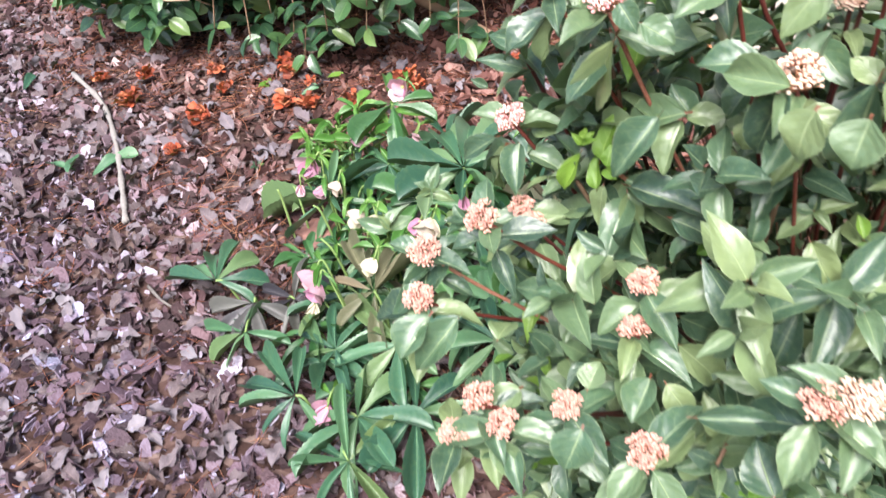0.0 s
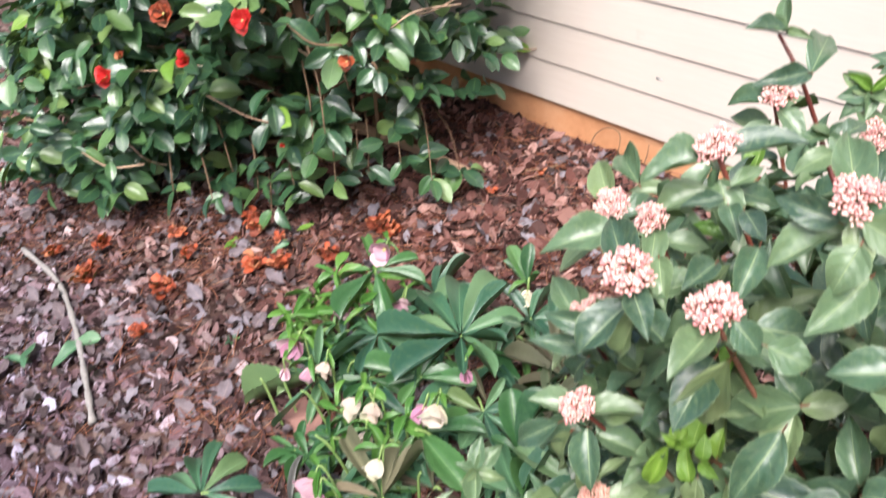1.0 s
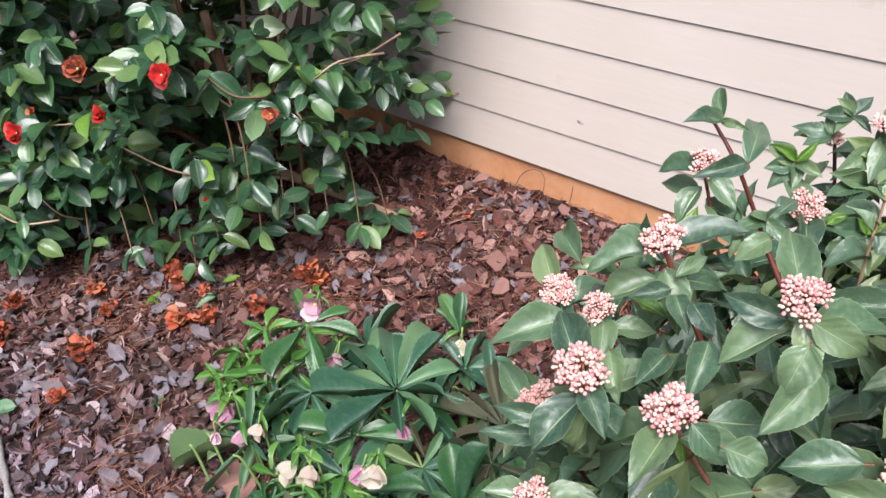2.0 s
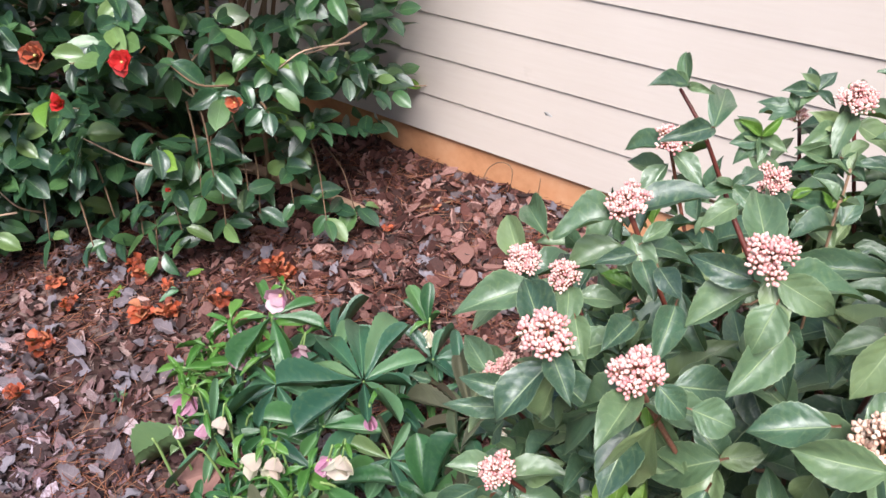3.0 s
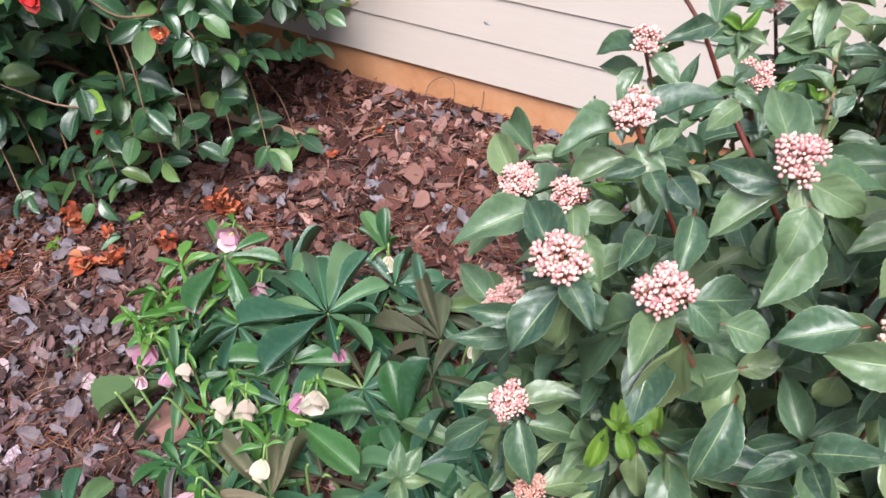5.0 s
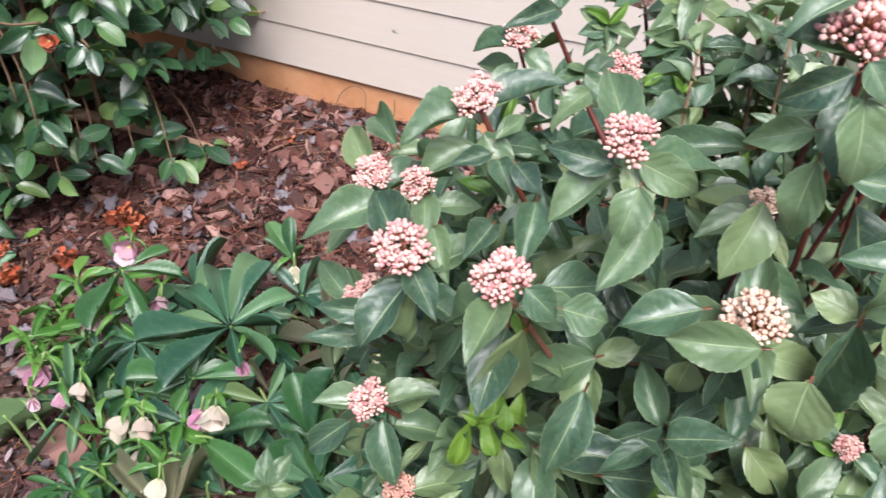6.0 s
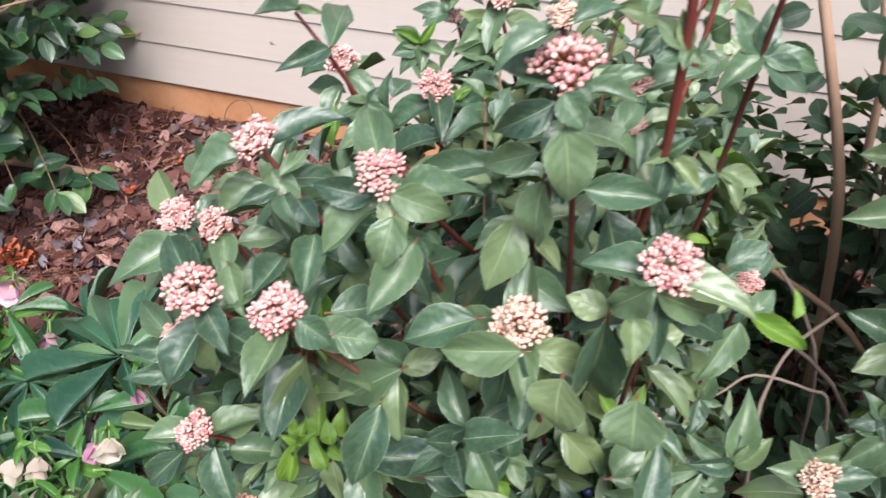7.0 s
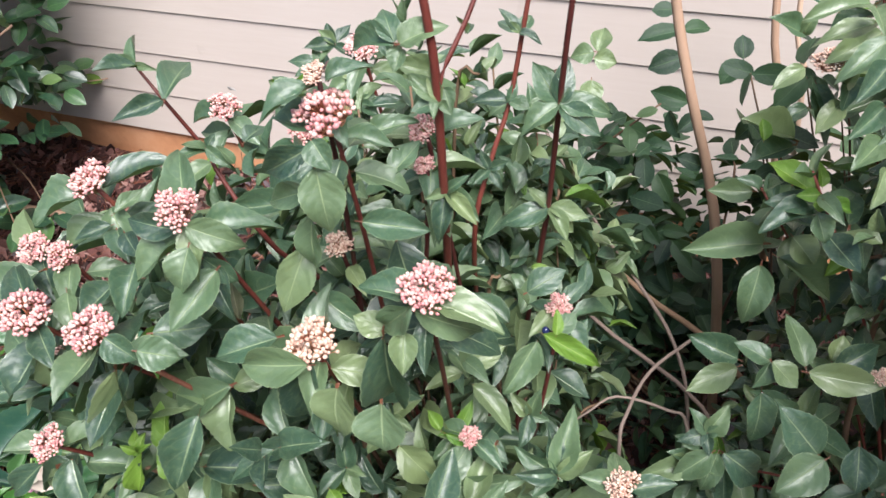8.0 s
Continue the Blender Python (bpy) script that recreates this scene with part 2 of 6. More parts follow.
def siding_material():
    n = Nodes("cream_siding")
    grain = n.noise(14.0, 6.0, stretch=(0.6, 1, 9))
    soft = n.noise(1.3, 3.0)
    c = n.ramp(n.math("ADD", n.math("MULTIPLY", soft, 0.7), n.math("MULTIPLY", grain, 0.3)), [(0.25, (0.61, 0.515, 0.455)), (0.7, (0.69, 0.605, 0.55))])
    dirt = n.noise(5.0, 6.0)
    c = n.mix(n.math("MULTIPLY", n.math("GREATER_THAN", dirt, 0.68), 0.12), c, (0.42, 0.35, 0.3))
    n.bump(grain, 0.18, 0.001)
    return n.done(c, 0.55, 0.35)


def base_board_material():
    n = Nodes("clay_stained_board")
    big, fine = n.noise(4.0, 6.0), n.noise(40.0, 4.0)
    c = n.ramp(n.math("ADD", n.math("MULTIPLY", big, 0.75), n.math("MULTIPLY", fine, 0.25)), [(0.25, (0.45, 0.19, 0.09)), (0.5, (0.64, 0.31, 0.16)), (0.75, (0.72, 0.4, 0.24))])
    n.bump(fine, 0.3, 0.002)
    return n.done(c, 0.8, 0.2)


def soil_material():
    n = Nodes("dark_mulch_soil")
    big, fine = n.noise(2.0, 5.0), n.noise(45.0, 6.0)
    c = n.ramp(n.math("ADD", n.math("MULTIPLY", big, 0.4), n.math("MULTIPLY", fine, 0.6)), [(0.25, (0.014, 0.008, 0.007)), (0.55, (0.04, 0.022, 0.018)), (0.8, (0.09, 0.052, 0.043))])
    cells = n.add("TexVoronoi", Scale=38.0)
    n.link(n.add("TexCoord").outputs["Object"], cells.inputs["Vector"])
    pick = n.add("SeparateXYZ")
    n.link(cells.outputs["Color"], pick.inputs[0])
    chips = n.ramp(n.math("ADD", n.math("MULTIPLY", pick.outputs[0], 0.75), n.math("MULTIPLY", fine, 0.25)), [(0.2, (0.03, 0.016, 0.014)), (0.6, (0.12, 0.07, 0.062)), (0.95, (0.3, 0.22, 0.2))])
    c = n.mix(0.6, c, chips)
    n.bump(n.math("ADD", fine, n.math("MULTIPLY", pick.outputs[0], 1.5)), 0.9, 0.01)
    return n.done(c, 0.9, 0.15)


SIDING, BOARD, SOIL = siding_material(), base_board_material(), soil_material()


# ---- building blocks ----
class Shape:
    """Vertices, faces and UVs that can become a mesh of their own or be joined with many others."""

    def __init__(self, verts, faces, uvs=None):
        self.verts, self.faces = np.array(verts, float), faces
        self.uvs = np.array(uvs if uvs is not None else [(0.2, 0.2)] * len(verts), float)

    def mesh(self, name, material, smooth=True):
        me = bpy.data.meshes.new(name)
        me.from_pydata(self.verts.tolist(), [], self.faces)
        layer = me.uv_layers.new(name="UVMap")
        index = np.empty(len(me.loops), int)
        me.loops.foreach_get("vertex_index", index)
        layer.data.foreach_set("uv", self.uvs[index].ravel())
        me.polygons.foreach_set("use_smooth", [smooth] * len(me.polygons))
        me.materials.append(material)
        me.update()
        return me


def join(items):
    """One shape from pairs of a shape and a pose."""
    verts, faces, uvs, start = [], [], [], 0
    for s, m in items:
        a = np.array(m)
        verts.append(s.verts @ a[:3, :3].T + a[:3, 3])
        uvs.append(s.uvs)
        faces += [tuple(i + start for i in f) for f in s.faces]
        start += len(s.verts)
    return Shape(np.concatenate(verts), faces, np.concatenate(uvs))


def world_of(ob):
    return (world_of(ob.parent) @ ob.matrix_parent_inverse if ob.parent else Matrix()) @ ob.matrix_basis


def under(ob, parent):
    """Hangs ob under parent; ob's own pose stays in metres of the place."""
    ob.parent = parent
    ob.matrix_parent_inverse = world_of(parent).inverted()
    return ob


def part(name, mesh, parent, m=None, label="", kind=""):
    ob = new(name, mesh)
    if parent:
        under(ob, parent)
    if m is not None:
        ob.matrix_basis = m
    return tagged(ob, label, kind=kind)


def thing(name, at, label, category, group="", kind=""):
    ob = new(name)
    ob.empty_display_size = 0.05
    ob.matrix_basis = Matrix.Translation(at)
    return tagged(ob, label, category, group, kind)


def frame_of(base, tip, up, width=1.0, length=1.0):
    """The pose of a leaf whose own y runs from base to tip and whose own z faces up."""
    base, tip, up = Vector(base), Vector(tip), Vector(up)
    y = tip - base
    long = y.length
    y.normalize()
    z = up - y * up.dot(y)
    if z.length < 1e-4:
        z = y.orthogonal()
    z.normalize()
    x = y.cross(z)
    m = Matrix((x * width, y * long * length, z * long)).transposed().to_4x4()
    m.translation = base
    return m


def blade(profile, fold=0.1, curl=0.15, wave=0.0, twist=0.0, rows=9, teeth=0.0, stalk=0.08, seed=0):
    """A leaf blade along y from 0 to 1, its greatest width 1 across x; profile gives the half width at v."""
    r = random.Random(seed)
    verts, uvs, faces = [], [], []
    vs = [-stalk, 0.0] + [(i + 1) / rows for i in range(rows)] if stalk else [i / rows for i in range(rows + 1)]
    phase = r.uniform(0, 6)
    for i, v in enumerate(vs):
        w = 0.5 * max(profile(max(v, 0.0)), 0.03 if v < 0.999 else 0.006)
        if v <= 0 and stalk:
            w = 0.022
        if teeth and 0.2 < v < 0.99:
            w *= 1 + teeth * (1 if i % 2 else -1)
        for k in (-1.0, -0.5, 0.0, 0.5, 1.0):
            lift = fold * (1.8 * abs(k) - 0.8 * k * k) * w * 1.2 - curl * max(v, 0) ** 2 + wave * math.sin(v * 9 + phase + k) * abs(k) * 0.5
            verts.append((k * w + twist * v * v * 0.3, v, lift + twist * k * w * v))
            uvs.append((0.5 + 0.5 * k, min(max(v, 0.0), 1.0)))
        if i:
            a = 5 * (i - 1)
            faces += [(a + k, a + k + 1, a + k + 6, a + k + 5) for k in range(4)]
    return Shape(verts, faces, uvs)


def ovate(v):
    return 3.42 * v**0.78 * (1 - v) ** 1.06 if 0 < v < 1 else 0.0


def elliptic(v):
    return min(1.0, 1.98 * v**0.6 * (1 - v) ** 0.62) * (1 if v < 0.86 else 1 - 3.2 * (v - 0.86)) if 0 < v < 1 else 0.0


def pointed(v):
    """Broad, with a drawn-out tip."""
    return min(1.0, 2.3 * v**0.62 * (1 - v) ** 0.72) * (1 if v < 0.8 else 1 - 2.6 * (v - 0.8)) if 0 < v < 1 else 0.0


def lance(v):
    return 2.1 * v**0.95 * (1 - v) ** 0.55 if 0 < v < 1 else 0.0


def petal_form(v):
    return min(1.0, 1.9 * (v + 0.04) ** 0.6 * (1.0 - v) ** 0.4) if v < 1 else 0.0


def tube(points, radii, sides=6):
    """A tapered, closed tube through points."""
    pts = [Vector(p) for p in points]
    verts, faces, uvs = [], [], []
    ref = Vector((0.3, 0.5, 0.8))
    for i, p in enumerate(pts):
        d = (pts[min(i + 1, len(pts) - 1)] - pts[max(i - 1, 0)]).normalized()
        x = (ref - d * ref.dot(d)).normalized()
        y = d.cross(x)
        for k in range(sides):
            a = 2 * math.pi * k / sides
            verts.append(p + (x * math.cos(a) + y * math.sin(a)) * radii[i])
            uvs.append((k / sides, i / len(pts)))
        if i:
            s, q = (i - 1) * sides, i * sides
            faces += [(s + k, s + (k + 1) % sides, q + (k + 1) % sides, q + k) for k in range(sides)]
    n = len(pts) * sides
    faces += [tuple(reversed(range(sides))), tuple(range(n - sides, n))]
    return Shape(verts, faces, uvs)


def bent(a, b, sag, n=7, wobble=0.0, rng=random):
    """Points from a to b, bowed by the vector sag, with some wobble."""
    a, b, sag = Vector(a), Vector(b), Vector(sag)
    out = []
    for i in range(n):
        t = i / (n - 1)
        p = a.lerp(b, t) + sag * (4 * t * (1 - t))
        if 0 < i < n - 1 and wobble:
            p += Vector((rng.uniform(-1, 1), rng.uniform(-1, 1), rng.uniform(-1, 1))) * wobble
        out.append(p)
    return out


def through_points(points, n=4):
    """A smooth line through points (Catmull-Rom)."""
    p = [Vector(q) for q in points]
    p = [2 * p[0] - p[1]] + p + [2 * p[-1] - p[-2]]
    out = []
    for i in range(1, len(p) - 2):
        for k in range(n):
            t = k / n
            a, b, c, d = p[i - 1 : i + 3]
            out.append(0.5 * (2 * b + (c - a) * t + (2 * a - 5 * b + 4 * c - d) * t * t + (3 * b - a - 3 * c + d) * t**3))
    return out + [p[-2]]


def taper(n, r0, r1):
    return [r0 + (r1 - r0) * i / (n - 1) for i in range(n)]


def ground_z(x, y):
    return 0.022 * noise.noise((x * 1.7, y * 1.7, 3.1)) + 0.008 * noise.noise((x * 6, y * 6, 1.7)) - 0.004


# ---- ground ----
def build_ground():
    near_x = [-4.2 + 0.06 * i for i in range(101)]
    near_y = [-1.2 + 0.06 * i for i in range(59)]
    xs = [-400, -60, -15, -7] + near_x + [4, 8, 20, 60, 400]
    ys = [-400, -60, -15, -5] + near_y + [4, 8, 20, 60, 400]
    verts = [(x, y, ground_z(x, y) if -4.5 < x < 2 and -1.3 < y < 2.4 else 0.0) for y in ys for x in xs]
    w = len(xs)
    faces = [(j * w + i, j * w + i + 1, (j + 1) * w + i + 1, (j + 1) * w + i) for j in range(len(ys) - 1) for i in range(w - 1)]
    ob = new("ground", Shape(verts, faces).mesh("ground", SOIL))
    return tagged(ob, "dark brown garden soil covered with bark mulch", "ground", kind="structure")


ground = build_ground()


# ---- house wall ----
LAP, FIRST, WALL_Y = 0.1545, 0.125, 2.25


def build_wall():
    core = bmesh.new()
    bmesh.ops.create_cube(core, size=1.0, matrix=Matrix.Translation((-1.0, WALL_Y + 0.14, 1.6)) @ Matrix.Diagonal((9.0, 0.2, 3.2 - 2 * FIRST, 1)))
    me = bpy.data.meshes.new("wall_north")
    core.to_mesh(me)
    core.free()
    me.materials.append(SIDING)
    wall = tagged(new("wall_north", me), "cream painted house wall with horizontal lap siding", "wall", kind="structure")
    # One board: its lower edge stands proud, its top leans back under the next one.
    board = [(0.0, 0.0015), (0.0012, 0.0), (0.0055, 0.0), (0.0112, LAP + 0.02), (0.0062, LAP + 0.02)]
    for i in range(18):
        z = FIRST + i * LAP
        verts, faces = [], []
        for x in (-5.5, 3.5):
            verts += [(x, WALL_Y + a, z + b) for a, b in board]
        faces = [(k, (k + 1) % 5, 5 + (k + 1) % 5, 5 + k) for k in range(5)] + [(4, 3, 2, 1, 0), (5, 6, 7, 8, 9)]
        part("plank", Shape(verts, faces).mesh("plank", SIDING, False), wall)
    foot = bmesh.new()
    bmesh.ops.create_cube(foot, size=1.0, matrix=Matrix.Translation((-1.0, WALL_Y + 0.05, 0.01)) @ Matrix.Diagonal((9.0, 0.07, 0.26, 1)))
    me = bpy.data.meshes.new("baseboard")
    foot.to_mesh(me)
    foot.free()
    me.materials.append(BOARD)
    tagged(new("baseboard", me), "orange clay-stained foot of the house wall", "wall base", kind="structure")
    # A small grey scuff on the second board.
    r = random.Random(4)
    ring = [(0.022 * math.cos(a) * r.uniform(0.7, 1.1), 0.0, 0.011 * math.sin(a) * r.uniform(0.7, 1.1)) for a in [k * 0.628 for k in range(10)]]
    verts = ring + [(x, -0.003, z * 0.8) for x, y, z in ring]
    faces = [(k, (k + 1) % 10, 10 + (k + 1) % 10, 10 + k) for k in range(10)] + [tuple(range(10, 20))]
    part("scuff", Shape(verts, faces).mesh("scuff", DRIFT), wall, Matrix.Translation((-1.615, WALL_Y + 0.005, 0.338)) @ pose(0, 0, 0, 0, 20, 0), "grey chipped scuff on the paint")


build_wall()


# ---- shrubs ----
VIB_SHAPES = [blade(ovate, 0.22 + 0.16 * (i % 3), 0.04 + 0.12 * (i % 4), 0.08 + 0.05 * (i % 2), 0.28 * ((i % 3) - 1), 23, 0.022, 0.1, i) for i in range(9)]
CAM_SHAPES = [blade(pointed, 0.1 + 0.12 * (i % 3), 0.04 + 0.1 * (i % 3), 0.02, 0.2 * ((i % 3) - 1), 10, 0.02, 0.08, 20 + i) for i in range(6)]
VIB_MESHES = [s.mesh("viburnum_leaf", VIB) for s in VIB_SHAPES]
VIB_YOUNG = [s.mesh("viburnum_young_leaf", YOUNG) for s in VIB_SHAPES]
CAM_MESHES = [s.mesh("camellia_leaf", CAM) for s in CAM_SHAPES]
CAM_YOUNG = [s.mesh("camellia_young_leaf", YOUNG) for s in CAM_SHAPES]
SHADE_PAINTED_MESHES = [s.mesh("shade_painted_leaf", SHADE_PAINTED) for s in CAM_SHAPES]


# Plainer blades for the dense inner foliage.
VIB_INNER = [blade(ovate, 0.22 + 0.16 * (i % 3), 0.04 + 0.12 * (i % 4), 0.06 + 0.04 * (i % 2), 0.28 * ((i % 3) - 1), 6, 0.0, 0.0, i) for i in range(9)]
CAM_INNER = [blade(pointed, 0.1 + 0.12 * (i % 3), 0.04 + 0.1 * (i % 3), 0.02, 0.2 * ((i % 3) - 1), 6, 0.0, 0.0, 20 + i) for i in range(6)]
# A point on the camera's path; inner leaves make way for its view.
VIEW_POINT = Vector((-0.12, 0.2, 1.56))


class Foliage:
    """Collects the leaves of one shrub; the first ones become parts, the rest one joined part."""

    def __init__(self, plant, shapes, meshes, young, seed):
        self.plant, self.shapes, self.meshes, self.young = plant, shapes, meshes, young
        self.rng, self.fixed, self.leaves, self.shown = random.Random(seed), [], [], []

    def leaf(self, base, tip, width, up, young=False, fixed=False):
        k = self.rng.randrange(len(self.shapes))
        (self.fixed if fixed else self.leaves).append((k, frame_of(base, tip, up, width), young))

    def spray(self, tip, axis, count, length, ratio, young=0.0):
        """A twig end with flat glossy leaves that spread outward and droop."""
        r, axis, tip = self.rng, Vector(axis).normalized(), Vector(tip)
        flat = Vector((axis.x, axis.y, 0)).normalized()
        for k in range(count):
            at = tip - axis * 0.024 * k
            a = radians((0, 70, -70, 125, -125, 35, -35)[k % 7] + r.uniform(-35, 35))
            d = Matrix.Rotation(a, 3, "Z") @ flat
            size = length * r.uniform(0.7, 1.15)
            d = d + Vector((0, 0, r.uniform(-0.9, 0.35)))
            up = Vector((0, 0, 0.8)) + flat * r.uniform(0.0, 1.1) + Vector((r.uniform(-0.7, 0.7), r.uniform(-0.6, 0.5), 0))
            self.leaf(at, at + d.normalized() * size, size * ratio * r.uniform(0.85, 1.12), up, young and r.random() < young)

    def shoot(self, tip, axis, nodes, length, turn=90.0, pair=True, young=0.0, ratio=0.5, gap=0.03, first=0):
        r, axis, tip = self.rng, Vector(axis).normalized(), Vector(tip)
        side = axis.orthogonal().normalized()
        az = r.uniform(0, 360)
        for k in range(first, first + nodes):
            at = tip - axis * gap * (0.2 + k - first)
            for s in (0, 180) if pair else (0,):
                a = radians(az + s + r.uniform(-14, 14))
                out = Matrix.Rotation(a, 3, axis) @ side
                lean = radians((30, 58, 78, 92)[min(k, 3)] + r.uniform(-12, 12))
                d = axis * math.cos(lean) + out * math.sin(lean) + Vector((0, 0, -0.22 * r.random()))
                size = length * (0.6, 0.85, 1.0, 1.0)[min(k, 3)] * r.uniform(0.75, 1.2)
                base = at + out * 0.004
                up = axis * 0.9 + Vector((0.05, -0.15, 0.55)) + Vector((r.uniform(-0.3, 0.3), r.uniform(-0.3, 0.3), 0))
                self.leaf(base, base + d.normalized() * size, size * ratio * r.uniform(0.85, 1.1), up, young and r.random() < young and k < 2)
            az += turn

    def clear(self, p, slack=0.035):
        """Whether a shoot leaves outer leaves and flower heads unhidden from the camera's view."""
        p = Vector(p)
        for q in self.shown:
            d = q - VIEW_POINT
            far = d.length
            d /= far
            along = (p - VIEW_POINT).dot(d)
            if along < far + 0.02 and (p - VIEW_POINT - d * along).length < slack * along / far:
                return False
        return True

    def finish(self, nearest, label):
        self.leaves.sort(key=nearest)
        n = max(0, 300 - len(self.fixed))
        for k, m, young in self.fixed + self.leaves[:n]:
            ob = under(new("leaf", (self.young if young else self.meshes)[k]), self.plant)
            ob.matrix_basis = m
        rest = self.leaves[n:]
        for mat, flag in ((self.meshes[0].materials[0], False), (self.young[0].materials[0], True)):
            plain = VIB_INNER if self.shapes is VIB_SHAPES else CAM_INNER
            some = [(plain[k], m) for k, m, young in rest if bool(young) == flag]
            if some:
                ob = new("foliage", join(some).mesh("foliage", mat))
                tagged(under(ob, self.plant), label, kind="stuff")


def stem(plant, points, r0, r1, material, name="stem", sides=6):
    pts = through_points(points, 4)
    return under(new(name, tube(pts, taper(len(pts), r0, r1), sides).mesh(name, material)), plant)


# Flower heads: round buds in several small umbels on red stalks.
def ball(scale=(1, 1, 1), level=1):
    bm = bmesh.new()
    bmesh.ops.create_icosphere(bm, subdivisions=level, radius=1.0)
    s = Shape([(v.co.x * scale[0], v.co.y * scale[1], v.co.z * scale[2]) for v in bm.verts], [tuple(v.index for v in f.verts) for f in bm.faces])
    bm.free()
    return s


BALL = ball((1, 1, 1.4), 1)


def flower_head(seed, fullness=1.0):
    r = random.Random(seed)
    buds, stalks = [], []
    hubs = [(0, 0.0)] + [(1, k * 60 + r.uniform(-20, 20)) for k in range(6)]
    for ring, a in hubs:
        if r.random() > fullness:
            continue
        a, d = radians(a), 0.53 * ring * r.uniform(0.82, 1.12)
        hub = Vector((d * math.cos(a), d * math.sin(a), -0.12 - 0.4 * ring + r.uniform(-0.16, 0.12)))
        stalks.append(tube(bent((0, 0, -0.95), hub, (0, 0, -0.05), 4), [0.055, 0.05, 0.045, 0.04], 5))
        n = r.randint(24, 32)
        for i in range(n):
            q = math.sqrt((i + 0.5) / n)
            b = i * 2.4 + r.uniform(-0.2, 0.2)
            at = Vector((hub.x + 0.38 * q * math.cos(b), hub.y + 0.38 * q * math.sin(b), hub.z + 0.48 - 0.3 * q * q + r.uniform(-0.1, 0.1)))
            out = (at - hub).normalized()
            size = r.uniform(0.05, 0.088)
            buds.append((BALL, Matrix.Translation(at) @ out.to_track_quat("Z", "Y").to_matrix().to_4x4() @ Matrix.Scale(size, 4)))
            stalks.append(tube([hub, at], [0.018, 0.014], 4))
    return join(buds), join([(s, Matrix()) for s in stalks])


HEADS = []
for i in range(5):
    b, s = flower_head(40 + i, 1.0 if i < 3 else 0.8)
    HEADS.append(([b.mesh("buds", m) for m in (BUD, BUD_CREAM, BUD_ROSE)], s.mesh("flower_stalks", HEAD_STALK)))


def flower_cluster(plant, at, radius, rng, tint=0, axis=None):
    k = rng.randrange(len(HEADS))
    axis = Vector(axis or (rng.uniform(-0.25, 0.3), rng.uniform(-0.6, -0.15), 0.9))
    m = Matrix.Translation(at) @ axis.to_track_quat("Z", "Y").to_matrix().to_4x4() @ pose(0, 0, 0, 0, 0, rng.uniform(0, 360)) @ Matrix.Scale(radius, 4)
    head = under(new("flower_head", HEADS[k][0][tint]), plant)
    head.matrix_basis = m
    stalks = under(new("flower_stalk", HEADS[k][1]), head)
    stalks.matrix_basis = m
    tagged(head, ("cluster of pale pink flower buds", "cluster of cream flower buds", "cluster of tight rose-red flower buds")[tint])
    return m @ Vector((0, 0, -0.95))


# The near viburnum.
VIB_BASE = Vector((-0.32, 0.98, 0.0))
viburnum = thing("viburnum_shrub", VIB_BASE, "evergreen viburnum shrub with glossy leaves and pink flower buds", "shrub", "viburnum shrubs")
near = Foliage(viburnum, VIB_SHAPES, VIB_MESHES, VIB_YOUNG, 11)
FACE = Vector((0.22, -0.62, 0.75))


def pin(base, tip, width, young=False, plant=near):
    r = plant.rng
    up = FACE + Vector((r.uniform(-0.35, 0.35), r.uniform(-0.25, 0.25), r.uniform(-0.2, 0.2)))
    plant.leaf(base, tip, width * (0.85 if young else 0.93), up, young, True)
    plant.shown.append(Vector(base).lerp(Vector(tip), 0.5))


def bloom(at, radius, plant=viburnum, foot=VIB_BASE):
    r = near.rng
    tint = 2 if at[2] < 1.0 and at[1] < 0.62 else (1 if -0.3 < at[0] < -0.26 or at[0] > -0.1 else 0)
    end = flower_cluster(plant, at, radius * 0.98, r, tint)
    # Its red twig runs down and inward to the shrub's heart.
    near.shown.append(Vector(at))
    near.shoot(end, Vector((0.06, -0.25, 0.8)), 3 if radius > 0.018 else 2, 0.058 if radius > 0.018 else 0.045, gap=0.022, first=2)
    inner = Vector((foot.x, foot.y - 0.1, 0.5)).lerp(end, 0.62) + Vector((r.uniform(-0.05, 0.05), r.uniform(0, 0.06), -0.05))
    stem(plant, [end, end.lerp(inner, 0.3) + Vector((0, 0.005, -0.012)), inner], 0.0023, 0.0026, RED_STEM if radius > 0.02 else DARK_STEM, "twig")


pin((-0.561, 0.666, 1.141), (-0.597, 0.607, 1.149), 0.038)
pin((-0.633, 0.792, 1.095), (-0.690, 0.832, 1.093), 0.034)
pin((-0.484, 0.700, 1.189), (-0.501, 0.673, 1.194), 0.017)
pin((-0.483, 0.707, 1.198), (-0.471, 0.739, 1.205), 0.014)
pin((-0.478, 0.699, 1.186), (-0.453, 0.676, 1.178), 0.021)
pin((-0.458, 0.689, 1.195), (-0.429, 0.668, 1.189), 0.021)
pin((-0.379, 0.674, 1.227), (-0.420, 0.659, 1.239), 0.026)
pin((-0.362, 0.667, 1.240), (-0.318, 0.676, 1.221), 0.029)
pin((-0.356, 0.658, 1.227), (-0.357, 0.629, 1.202), 0.031)
pin((-0.361, 0.673, 1.202), (-0.338, 0.682, 1.173), 0.020)
pin((-0.350, 0.673, 1.192), (-0.363, 0.615, 1.170), 0.035)
pin((-0.314, 0.775, 1.198), (-0.386, 0.735, 1.204), 0.026)
pin((-0.447, 0.807, 1.195), (-0.461, 0.765, 1.191), 0.023)
pin((-0.476, 0.896, 1.159), (-0.470, 0.930, 1.167), 0.022)
